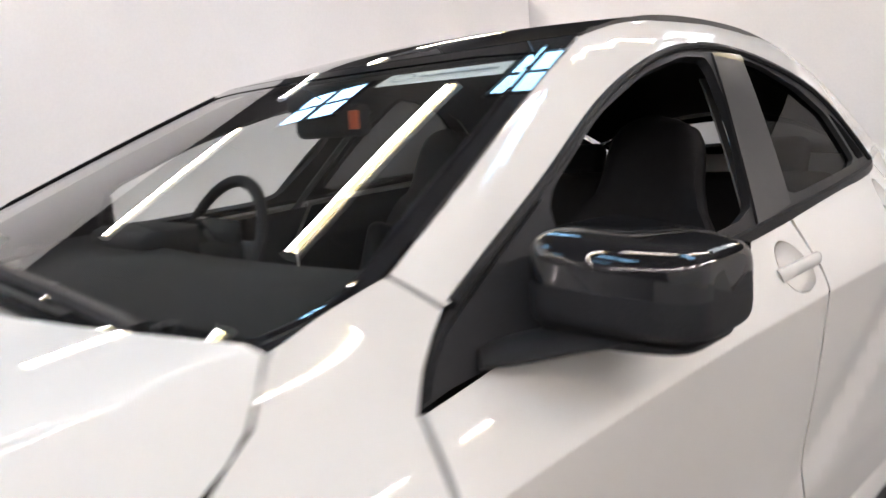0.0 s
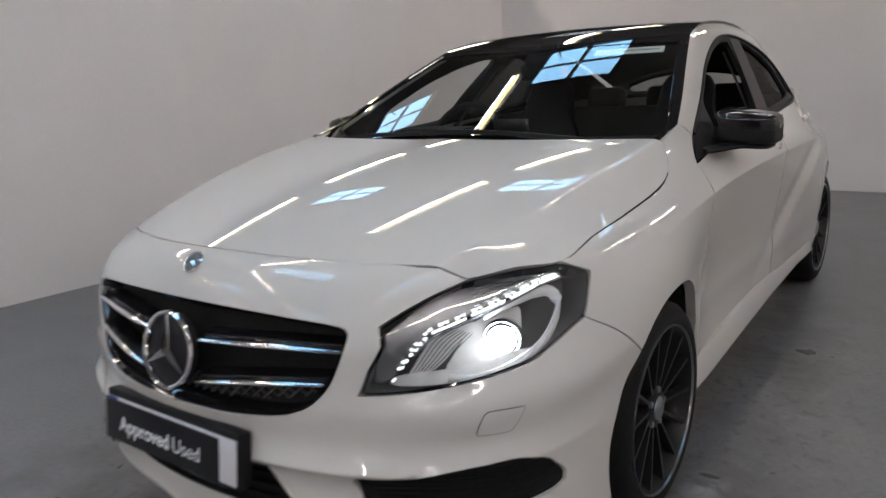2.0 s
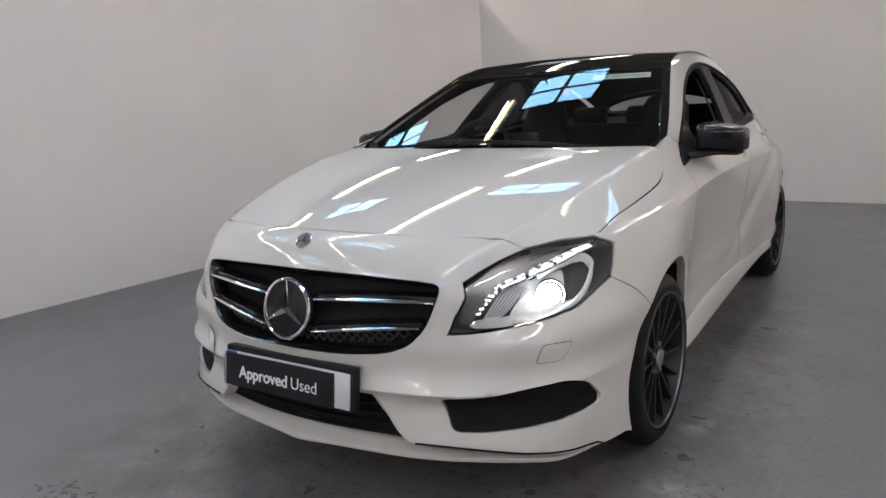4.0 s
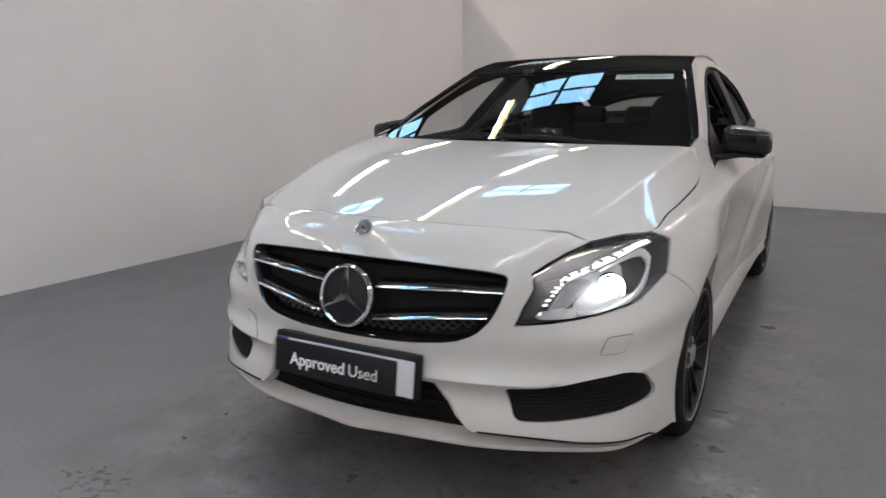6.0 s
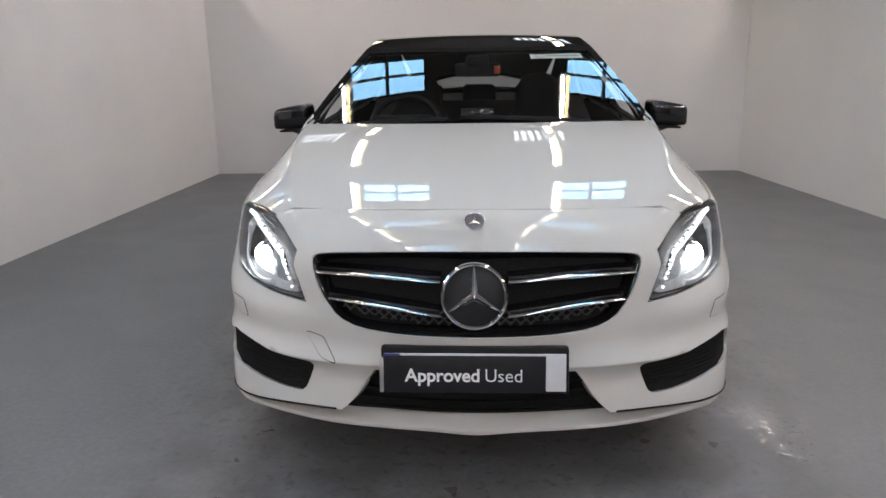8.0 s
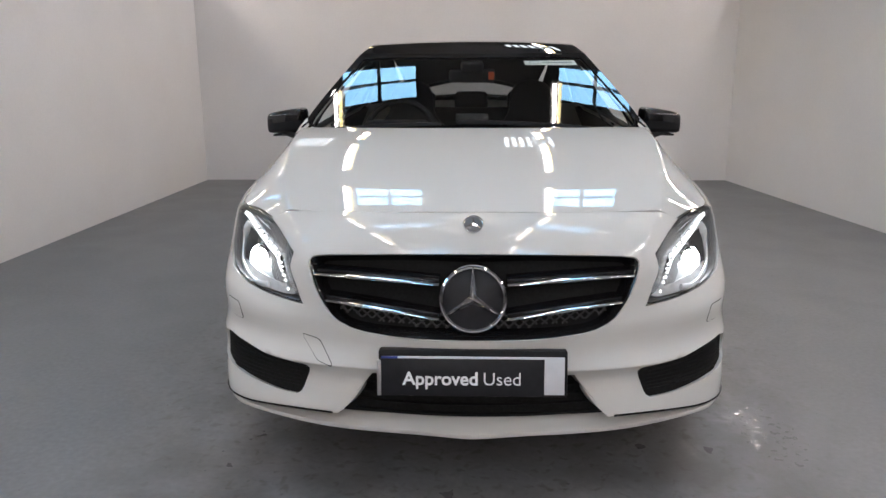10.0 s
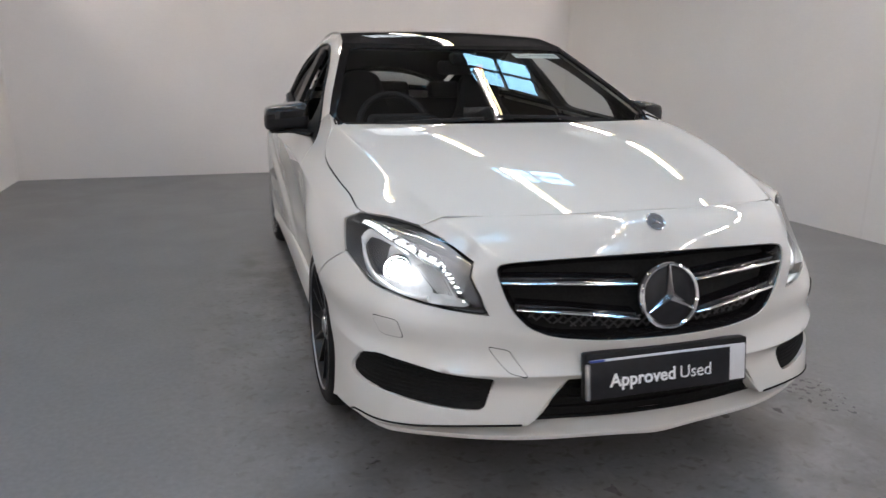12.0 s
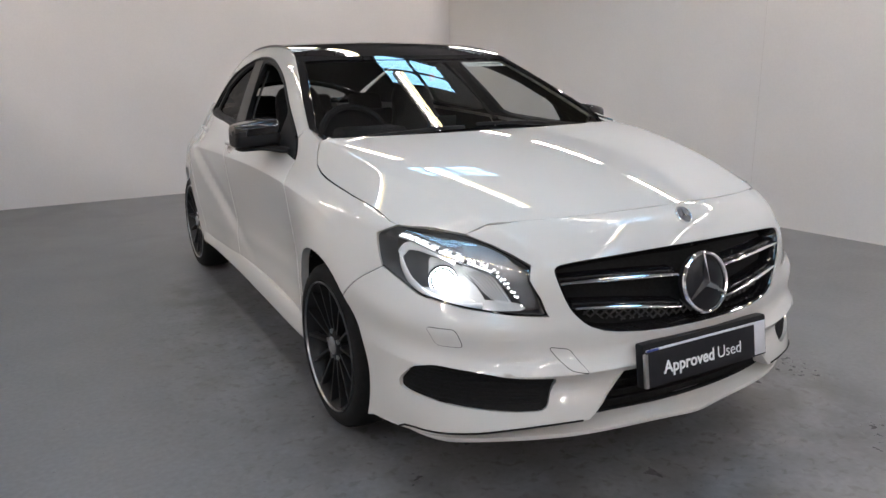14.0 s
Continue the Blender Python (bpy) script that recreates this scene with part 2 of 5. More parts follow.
def panel(sheet, outer, holes=(), res=0.025, depth=0.02, lift=0.0, gap=0.0, flip=False, folds=()):
    """A trimmed piece of a sheet, with its edges turned in by depth. Outlines are in (u, v). Returns verts, faces."""
    from mathutils.geometry import delaunay_2d_cdt
    loops = [dense(inset(outer, gap) if gap else outer, res)] + [dense(inset(h, -gap) if gap else h, res) for h in holes]
    lo, hi = loops[0].min(0), loops[0].max(0)
    gx, gy = np.meshgrid(np.arange(lo[0], hi[0], res), np.arange(lo[1], hi[1], res))
    gx = gx + (np.arange(len(gy)) % 2 * res / 2)[:, None]
    q = np.stack([gx.ravel(), gy.ravel()], 1)
    q = q[inside(loops[0], q)]
    for h in loops[1:]:
        q = q[~inside(h, q)]
    for h in loops:
        q = q[far_from(h, q, res * 0.55)]
    folds = [dense(np.array(c, float), res, closed=False) for c in folds]
    folds = [c[inside(loops[0], c) & far_from(loops[0], c, .006)] for c in folds]
    for h in loops[1:]:
        folds = [c[~inside(h, c) & far_from(h, c, .006)] for c in folds]
    for c in folds:
        if len(c):
            q = q[far_from(c, q, res * 0.45)]
    pts, edges = [], []
    for h in loops:
        s = len(pts)
        pts += [Vector(p) for p in h]
        edges += [(s + k, s + (k + 1) % len(h)) for k in range(len(h))]
    for c in folds:
        s = len(pts)
        pts += [Vector(p) for p in c]
        edges += [(s + k, s + k + 1) for k in range(len(c) - 1) if np.linalg.norm(c[k + 1] - c[k]) < res * 1.6]
    pts += [Vector(p) for p in q]
    out = delaunay_2d_cdt(pts, edges, [], 0, 1e-7)
    uv, t = np.array([tuple(p) for p in out[0]]), np.array([tuple(f) for f in out[2]])
    mid = uv[t].mean(1)
    keep = inside(loops[0], mid)
    for h in loops[1:]:
        keep &= ~inside(h, mid)
    t = t[keep]
    n = sheet.normal(uv[:, 0], uv[:, 1])
    if flip:
        n = -n
    verts = sheet.at(uv[:, 0], uv[:, 1]) + n * lift
    fn = np.cross(verts[t[:, 1]] - verts[t[:, 0]], verts[t[:, 2]] - verts[t[:, 0]])
    wrong = (fn * n[t[:, 0]]).sum(1) < 0
    t[wrong] = t[wrong][:, ::-1]
    faces = [tuple(f) for f in t]
    verts = list(verts)
    if depth:
        count = {}
        for f in faces:
            for a, b in ((f[0], f[1]), (f[1], f[2]), (f[2], f[0])):
                count[(a, b)] = 1
        rim = [(a, b) for a, b in count if (b, a) not in count]
        outer_of, inner_of = {}, {}
        for k in {k for e in rim for k in e}:
            outer_of[k] = len(verts)
            verts.append(verts[k])
            inner_of[k] = len(verts)
            verts.append(verts[k] - n[k] * depth)
        faces += [(outer_of[b], outer_of[a], inner_of[a], inner_of[b]) for a, b in rim]
    normals = np.concatenate([n, np.zeros((len(verts) - len(n), 3))])
    return verts, faces, normals


def mirrored(data):
    verts, faces = data[:2]
    out = [(-v[0], v[1], v[2]) for v in verts], [tuple(f)[::-1] for f in faces]
    return out if len(data) < 3 else (*out, np.array(data[2]) * [-1, 1, 1])


# ---- the car's outer form: x to its left side, front towards -y, front axle at y = 0 ----


PILLAR_Y = [.443, .515, .62, .755, .91, 1.06, 1.15, 1.28, 1.65, 2.0, 2.4, 2.8]
PILLAR_Z = [1.105, 1.140, 1.191, 1.256, 1.3285, 1.396, 1.419, 1.441, 1.457, 1.426, 1.320, 1.17]


def side_x(y, z):
    """Half width of the glasshouse at a place of its side."""
    s = (z - 0.977) / 0.43
    roll = np.maximum(0, (z - np.interp(y, PILLAR_Y, PILLAR_Z) + 0.036) / 0.036) * (y > .44)
    return 0.842 - 0.011 * np.minimum(roll, 1.3) ** 2 - 0.6 * (z - 0.977) - 0.022 * ((y - 1.2) / 0.9) ** 2 + 0.04 * s * (1 - s) - 0.165 * np.maximum(0, y - 2.05) ** 2 / (np.maximum(0, y - 2.05) + 0.1)


# lines along the lower body, from the nose round the corner to the tail, from the sill up
LINE_FOOT = [(0, -.985, .30), (.27, -.972, .30), (.5, -.915, .295), (.69, -.82, .275), (.81, -.705, .25), (.885, -.46, .22), (.885, 0, .21), (.868, .22, .22),
             (.842, .41, .235), (.828, 1.2, .25), (.832, 2.0, .26), (.850, 2.67, .24), (.750, 3.0, .27), (.530, 3.2, .3), (0, 3.27, .3)]
LINE_LOW = [(0, -.985, .37), (.27, -.965, .37), (.5, -.90, .365), (.69, -.803, .355), (.815, -.69, .35), (.88, -.46, .36), (.89, 0, .36), (.868, .22, .36),
            (.847, .41, .36), (.836, 1.2, .36), (.846, 2.0, .37), (.852, 2.67, .37), (.755, 3.02, .38), (.550, 3.22, .4), (0, 3.29, .4)]
LINE_UNDER_RIDGE = [(0, -.978, .435), (.27, -.962, .435), (.5, -.893, .428), (.69, -.795, .43), (.810, -.685, .435), (.880, -.46, .435), (.901, 0, .44), (.875, .22, .44),
                    (.847, .41, .44), (.837, 1.2, .44), (.853, 2.0, .44), (.853, 2.67, .44), (.760, 3.03, .45), (.550, 3.24, .47), (0, 3.30, .47)]
LINE_RIDGE = [(0, -.995, .465), (.27, -.985, .465), (.5, -.921, .458), (.692, -.818, .462), (.812, -.690, .470), (.882, -.46, .475), (.907, 0, .48), (.881, .22, .48),
              (.850, .41, .48), (.841, 1.2, .48), (.858, 2.0, .48), (.855, 2.67, .48), (.765, 3.03, .5), (.560, 3.25, .52), (0, 3.31, .52)]
LINE_HOLLOW = [(0, -.994, .525), (.27, -.969, .522), (.5, -.893, .513), (.687, -.795, .517), (.802, -.674, .523), (.878, -.46, .54), (.916, 0, .55), (.890, .22, .55),
               (.857, .41, .54), (.848, 1.2, .54), (.866, 2.0, .54), (.857, 2.67, .54), (.765, 3.03, .55), (.560, 3.25, .57), (0, 3.31, .57)]
LINE_CHIN = [(0, -1.002, .585), (.27, -.974, .582), (.5, -.892, .578), (.69, -.795, .582), (.804, -.673, .588), (.886, -.46, .605), (.924, 0, .63), (.897, .22, .63),
             (.868, .41, .62), (.860, 1.2, .62), (.874, 2.0, .62), (.857, 2.67, .63), (.765, 3.03, .64), (.560, 3.24, .66), (0, 3.3, .66)]
LINE_LAMP_FOOT = [(0, -.985, .655), (.27, -.955, .648), (.516, -.876, .637), (.685, -.765, .643), (.793, -.648, .652), (.873, -.455, .675), (.922, 0, .74), (.901, .22, .75),
                  (.882, .41, .75), (.876, 1.2, .74), (.882, 2.0, .73), (.848, 2.67, .74), (.750, 3.02, .75), (.550, 3.22, .77), (0, 3.28, .77)]
LINE_CREASE = [(0, -.928, .80), (.27, -.908, .793), (.52, -.845, .775), (.66, -.715, .765), (.76, -.6, .765), (.852, -.44, .765), (.893, 0, .85), (.891, .22, .873),
               (.890, .41, .888), (.890, 1.2, .905), (.884, 2.0, .888), (.815, 2.67, .86), (.710, 3.0, .88), (.520, 3.2, .9), (0, 3.25, .9)]
LINE_ABOVE = [(0, -.896, .870), (.27, -.864, .862), (.5, -.794, .839), (.64, -.688, .813), (.743, -.579, .819), (.835, -.445, .822), (.862, 0, .897), (.862, .22, .92),
              (.868, .41, .926), (.869, 1.2, .948), (.857, 2.0, .945), (.745, 2.67, .94), (.640, 2.99, .95), (.480, 3.18, .96), (0, 3.23, .96)]
LINE_BELT = [(0, -.872, .922), (.27, -.832, .912), (.48, -.746, .887), (.62, -.66, .858), (.713, -.563, .862), (.80, -.465, .867), (.818, 0, .942), (.81, .22, .985),
             (.815, .41, 1.0), (.815, 1.2, 1.03), (.782, 2.0, 1.06), (.665, 2.67, 1.08), (.560, 2.98, 1.07), (.420, 3.15, 1.06), (0, 3.2, 1.06)]
LINE_TOP = [(0, -.80, .945), (.25, -.77, .932), (.42, -.68, .912), (.52, -.6, .90), (.6, -.5, .91), (.70, -.40, .91), (.75, 0, 1.0), (.768, .22, 1.052),
            (.760, .41, 1.096), (.77, 1.2, 1.12), (.735, 2.0, 1.14), (.600, 2.67, 1.15), (.500, 2.95, 1.14), (.380, 3.1, 1.13), (0, 3.15, 1.13)]
# the hood as a height over the plan: a crowned middle, a crease that runs from the windscreen's corner to the grille's corner, a steeper slope outside it
SEAM_Y, SEAM_Z, HOOD_RUN = -.83, .905, .96
NOSE_CREASE = .009
CREASE_PLAN = [(-.95, .475), (-.80, .528), (-.70, .577), (-.645, .60), (-.56, .625), (-.47, .65), (-.36, .676), (-.215, .704), (-.12, .719), (.01, .736), (.25, .753), (.36, .757)]
SLOPE_OUT = [(-.80, .85), (-.70, .78), (-.638, .66), (-.545, .33), (-.471, .28), (-.35, .41), (-.23, .58), (.03, 1.03), (.17, 1.15), (.25, 1.19), (.36, 1.22)]


def smooth_through(table, x):
    t = np.array(table)
    return (spline_weights(t[:, 0], x) @ t[:, 1]).reshape(np.shape(x))


def hood_height(x, y):
    x, y = np.abs(np.asarray(x, float)), np.asarray(y, float)
    t = (y - SEAM_Y) / HOOD_RUN
    middle = SEAM_Z + HOOD_RUN * (.112 * t + .134 * (t - t * t / 2))
    crown = (.052 - .075 * y + .145 * y * y) * x * x
    d = x - smooth_through(CREASE_PLAN, y)
    d = (d + np.sqrt(d * d + .008**2)) / 2
    return middle - crown - smooth_through(SLOPE_OUT, y) * (d + .6 * d * d)


def hood_front(x):
    """The hood's front edge at a half width x."""
    y = SEAM_Y + (-.638 - SEAM_Y) * (np.abs(np.asarray(x, float)) / .653) ** 2
    return np.stack([np.asarray(x, float), y, hood_height(x, y)], -1)


LINES = [LINE_FOOT, LINE_LOW, LINE_UNDER_RIDGE, LINE_RIDGE, LINE_HOLLOW, LINE_CHIN, LINE_LAMP_FOOT, LINE_CREASE, LINE_ABOVE, LINE_BELT, LINE_TOP]
LEVELS = [0.24, 0.36, 0.432, 0.465, 0.525, 0.59, 0.66, 0.78, 0.85, 0.93, 1.05]
NET = np.array(LINES)
for row, dx in ((4, .006), (5, .011), (6, .008)):
    NET[row, 8:10, 0] -= dx
    NET[row, 7, 0] -= dx * .5
    NET[row, 10, 0] -= dx * .4
# the nose bends on from the hood's front edge down to the grille
for j, x in enumerate((0, .27, .49)):
    edge = hood_front(x)
    rise = float(hood_height(x, edge[1] + .02) - hood_height(x, edge[1] - .02)) / .04
    way = np.array([0, -1, -rise]) / math.hypot(1, rise)
    NET[10, j] = (x, edge[1] + .112, float(hood_height(x, edge[1] + .112)))
    NET[9, j] = edge
    knee = edge + way * np.linalg.norm(NET[7, j] - edge) * .5
    NET[8, j] = .28 * edge + .498 * knee + .222 * NET[7, j]
NET[9, 3] = hood_front(.618) - (0, 0, .001)
NET[8, 3] = (NET[9, 3] + NET[7, 3]) / 2 + (-.004, -.012, .006)
STEP = np.r_[0, np.cumsum(np.linalg.norm(np.diff(NET[5, :, :2], axis=0), axis=1))]
TAIL = STEP[-1]
MIRROR = np.array([-1, 1, 1])
NET_ALL = np.concatenate([NET[:, 3:0:-1] * MIRROR, NET, NET[:, -2:-5:-1] * MIRROR], axis=1)
STEP_ALL = np.r_[-STEP[3:0:-1], STEP, 2 * TAIL - STEP[-2:-5:-1]]


def creased_weights(v, k):
    """Spline weights over the levels with a sharp fold at level k."""
    w = np.zeros((len(v), len(LEVELS)))
    low = v < LEVELS[k]
    if low.any():
        w[np.ix_(low, range(k + 1))] = spline_weights(LEVELS[:k + 1], v[low])
    if (~low).any():
        w[np.ix_(~low, range(k, len(LEVELS)))] = spline_weights(LEVELS[k:], v[~low])
    return w


def ease(a, b, x):
    t = np.clip((x - a) / (b - a), 0, 1)
    return t * t * (3 - 2 * t)


def body_at(u, v):
    u, v = np.asarray(u, float), np.asarray(v, float)
    flip, r = u < 0, np.abs(u)
    wu = spline_weights(STEP_ALL, r)
    ridge = (1 - ease(STEP[4] + .1, STEP[5] + .15, r)) * 0.95
    fold = ease(STEP[5] - .02, STEP[5] + .28, r) * (1 - ease(STEP[10] - .2, STEP[11], r))
    wv = spline_weights(LEVELS, v) * (1 - ridge - fold)[:, None] + creased_weights(v, 3) * ridge[:, None] + creased_weights(v, 7) * fold[:, None]
    p = np.einsum("ni,nj,jik->nk", wu, wv, NET_ALL)
    # the lower side swells out along a line that rises towards the rear wheel
    y, z = p[:, 1], p[:, 2]
    top = .475 + .50 * (y - 1.267)
    low = top - .075 - .03 * ease(1.6, 2.1, y)
    ramp = np.clip((top - z) / np.maximum(top - low, .05), 0, 1)
    ramp = .6 * ramp + .4 * ramp * ramp * (3 - 2 * ramp)
    p[:, 0] += .015 * (ramp - .35 * ease(.12, 0, np.abs(top - z))) * ease(1.05, 1.65, y) * (1 - ease(2.25, 2.65, y)) * ease(.26, .34, z) * (1 - ease(.80, .9, z))
    # the hood's crease runs on over the nose to the grille's corner
    d = p[:, 0] - smooth_through(CREASE_PLAN, p[:, 1])
    sharp = NOSE_CREASE * np.exp(-np.sqrt(d * d + .004**2) / .035) * (p[:, 1] < -.5) * ease(.77, .84, v) * (1 - ease(.80, 1.0, r))
    p += sharp[:, None] * np.array([.38, -.38, .84])
    p[:, 0] *= np.where(flip, -1, 1)
    return p


BODY = Sheet(body_at, np.linspace(0, TAIL, 420), np.linspace(0.22, 1.06, 90))


def crowned(center, edge, power, knots, bow=2.0):
    """A sheet that spans from side to side: a line along its middle and one along its edge, with a crowned section between.
    u runs across from -1 to 1 half widths scaled to metres, v along."""
    c, e = np.array(center, float), np.array(edge, float)
    length = knots[-1]
    half = np.abs(e[:, 0]).mean()

    def at(u, v):
        w = spline_weights(knots, v)
        cc, ee = w @ c, w @ e
        s = u / half
        a = np.abs(s)
        drop = a**power
        return np.stack([ee[:, 0] * s, cc[:, 0] + (ee[:, 1] - cc[:, 0]) * a**bow, cc[:, 1] + (ee[:, 2] - cc[:, 1]) * drop], 1)

    sheet = Sheet(at, np.linspace(-half, half, 120), np.linspace(0, length, 120))
    sheet.half, sheet.length = half, length
    return sheet


HOOD = Sheet(lambda u, v: np.stack([u, v, hood_height(u, v)], 1), np.linspace(-.84, .84, 120), np.linspace(-.86, .32, 120))
HOOD_EDGE = spline([(.653, -.638), (.73, -.545), (.796, -.471), (.808, -.35), (.816, -.23), (.822, -.08), (.825, .04), (.823, .13), (.813, .20), (.793, .252), (.760, .291)], np.linspace(0, 1, 36))
SCREEN = crowned([(y, 1.0795 + .438 * (y - .235) - .021 * (y - .235) ** 2) for y in (.235, .38, .452, .55, .679, .826, .968)],
                [(.790, .285, 1.026), (.757, .44, 1.103), (.739, .515, 1.140), (.712, .62, 1.191), (.674, .755, 1.256), (.631, .91, 1.3285), (.590, 1.06, 1.396)],
                1.85, [0, .164, .246, .354, .497, .661, .82], bow=1.8)
ROOF = crowned([(.968, 1.389), (1.2, 1.449), (1.6, 1.471), (2.1, 1.447), (2.6, 1.368), (2.92, 1.28)],
               [(.590, 1.06, 1.396), (.562, 1.28, 1.441), (.548, 1.65, 1.457), (.543, 2.0, 1.426), (.521, 2.4, 1.320), (.494, 2.8, 1.16)],
               2.0, [0, .25, .65, 1.15, 1.65, 1.98])
REAR_SCREEN = crowned([(2.94, 1.262), (3.07, 1.165), (3.18, 1.075)], [(.50, 2.82, 1.142), (.50, 2.93, 1.10), (.50, 3.03, 1.07)], 2.2, [0, .18, .36])


def flank_at(u, v):
    return np.stack([side_x(u, v), u, v], 1)


FLANK = Sheet(flank_at, np.linspace(0.2, 3.0, 280), np.linspace(0.95, 1.46, 52))

# ---- the place: a photo bay of white partition walls inside a larger hall ----
HALL_H, BAY_H, SIDE_H = 3.47, 2.44, 2.44


def slab(name, pts, z0, z1, mat, kind="structure", label=""):
    """An upright prism over a plan outline."""
    n = len(pts)
    verts = [(x, y, z0) for x, y in pts] + [(x, y, z1) for x, y in pts]
    faces = [tuple(range(n))[::-1], tuple(range(n, 2 * n))] + [(k, (k + 1) % n, n + (k + 1) % n, n + k) for k in range(n)]
    ob = part(name, (verts, faces), None, label, mat, smooth=False)
    return tagged(ob, label, kind=kind)


WALL = material("wall_white", (0.715, 0.694, 0.678), rough=0.85, grain=0.02, grain_scale=60, stain=0.03, stain_scale=1.2, bump=0.08, bump_scale=90)
HALL_GREY = material("hall_cladding", (0.36, 0.355, 0.35), rough=0.8, grain=0.1, grain_scale=20, stain=0.1)
ROOF_DARK = material("hall_roof", (0.12, 0.12, 0.125), rough=0.9, grain=0.1, stain=0.1)


# worn marks on the floor, the dark ones also with the car's shade in them: middle x, y and half sizes, and for the dark
# ones their strength
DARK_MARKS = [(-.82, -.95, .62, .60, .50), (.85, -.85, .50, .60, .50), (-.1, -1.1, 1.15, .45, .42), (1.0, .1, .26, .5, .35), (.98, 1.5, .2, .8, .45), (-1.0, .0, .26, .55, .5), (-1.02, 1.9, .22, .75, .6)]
WET_MARKS = [(.93, -1.2, .26, .24), (1.10, -.45, .16, .34), (-.85, -1.35, .24, .16)]
# a pale patch by the wheel, and a tube's glint painted as pale colour
PALE_MARKS = [(.95, .17, .09, .12), (1.0, -.35, .11, .12)]


def floor_material():
    """Grey floor paint: cloudy wear, black tyre and oil dirt where cars stand with the car's shade painted in, glossy
    and matt patches.
    """
    m = bpy.data.materials.new("floor_grey_paint")
    m.use_nodes = True
    n, l = m.node_tree.nodes, m.node_tree.links
    b = n["Principled BSDF"]
    co = n.new("ShaderNodeTexCoord")

    def noise_of(scale, detail, lo, hi, distort=0.0):
        t = n.new("ShaderNodeTexNoise")
        t.inputs["Scale"].default_value, t.inputs["Detail"].default_value, t.inputs["Distortion"].default_value = scale, detail, distort
        l.new(co.outputs["Object"], t.inputs["Vector"])
        r = n.new("ShaderNodeMapRange")
        r.inputs["From Min"].default_value, r.inputs["From Max"].default_value = lo, hi
        l.new(t.outputs[0], r.inputs["Value"])
        return r.outputs[0]

    def mixed(fac, a, c):
        x = n.new("ShaderNodeMix")
        x.data_type = "RGBA"
        l.new(fac, x.inputs["Factor"])
        for sock, val in ((x.inputs[6], a), (x.inputs[7], c)):
            if isinstance(val, tuple):
                sock.default_value = (*val, 1)
            else:
                l.new(val, sock)
        return x.outputs[2]

    def math_of(op, a, c):
        x = n.new("ShaderNodeMath")
        x.operation = op
        for sock, val in zip(x.inputs, (a, c)):
            if isinstance(val, float):
                sock.default_value = val
            else:
                l.new(val, sock)
        return x.outputs[0]

    # dirt, with the shade before the bumper in its colour, in an oval round the car
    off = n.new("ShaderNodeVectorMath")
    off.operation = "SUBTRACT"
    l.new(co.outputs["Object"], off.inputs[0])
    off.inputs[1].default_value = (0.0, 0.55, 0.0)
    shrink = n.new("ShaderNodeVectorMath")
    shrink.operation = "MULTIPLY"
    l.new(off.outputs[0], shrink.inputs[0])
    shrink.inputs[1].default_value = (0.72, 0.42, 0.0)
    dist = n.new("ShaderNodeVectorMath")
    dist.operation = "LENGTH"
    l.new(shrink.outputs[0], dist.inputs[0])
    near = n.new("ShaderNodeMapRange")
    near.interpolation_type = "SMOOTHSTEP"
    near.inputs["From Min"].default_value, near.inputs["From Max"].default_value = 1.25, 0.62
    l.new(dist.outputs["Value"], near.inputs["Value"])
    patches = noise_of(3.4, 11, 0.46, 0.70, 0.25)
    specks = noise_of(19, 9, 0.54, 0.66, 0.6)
    grime_shade = math_of("MULTIPLY", near.outputs[0], math_of("MAXIMUM", patches, math_of("MULTIPLY", specks, 0.45)))
    base = mixed(noise_of(0.9, 4, 0.3, 0.7), (0.136, 0.136, 0.139), (0.150, 0.150, 0.153))
    base = mixed(noise_of(45, 3, 0.35, 0.75), base, (0.17, 0.17, 0.174))
    base = mixed(math_of("MULTIPLY", noise_of(5.5, 6, 0.56, 0.78, 0.4), 0.16), base, (0.15, 0.145, 0.14))
    base = mixed(math_of("MULTIPLY", grime_shade, 0.52), base, (0.055, 0.050, 0.042))
    pale = math_of("MULTIPLY", math_of("MULTIPLY", near.outputs[0], noise_of(7, 5, 0.60, 0.72, 0.8)), 0.15)
    base = mixed(pale, base, (0.36, 0.34, 0.30))

    def spot(cx, cy, sx, sy, ragged=None):
        """A ragged oval mark on the floor, 1 at its middle."""
        d, k, e, r = n.new("ShaderNodeVectorMath"), n.new("ShaderNodeVectorMath"), n.new("ShaderNodeVectorMath"), n.new("ShaderNodeMapRange")
        d.operation, k.operation, e.operation = "SUBTRACT", "MULTIPLY", "LENGTH"
        l.new(co.outputs["Object"], d.inputs[0])
        d.inputs[1].default_value = (cx, cy, 0)
        l.new(d.outputs[0], k.inputs[0])
        k.inputs[1].default_value = (1 / sx, 1 / sy, 0)
        l.new(k.outputs[0], e.inputs[0])
        r.inputs["From Min"].default_value, r.inputs["From Max"].default_value = 1.0, 0.2 if ragged else 0.85
        l.new(e.outputs["Value"], r.inputs["Value"])
        return math_of("MULTIPLY", r.outputs[0], ragged) if ragged else r.outputs[0]

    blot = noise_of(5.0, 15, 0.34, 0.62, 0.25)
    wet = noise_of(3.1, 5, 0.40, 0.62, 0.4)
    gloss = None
    # stains, with the car's contact shade mixed into their dark colour
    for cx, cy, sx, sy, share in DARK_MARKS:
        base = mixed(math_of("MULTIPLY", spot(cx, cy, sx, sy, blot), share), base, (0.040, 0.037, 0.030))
        worn = spot(cx, cy, sx * 1.3, sy * 1.3, wet)
        gloss = math_of("MAXIMUM", gloss, worn) if gloss else worn
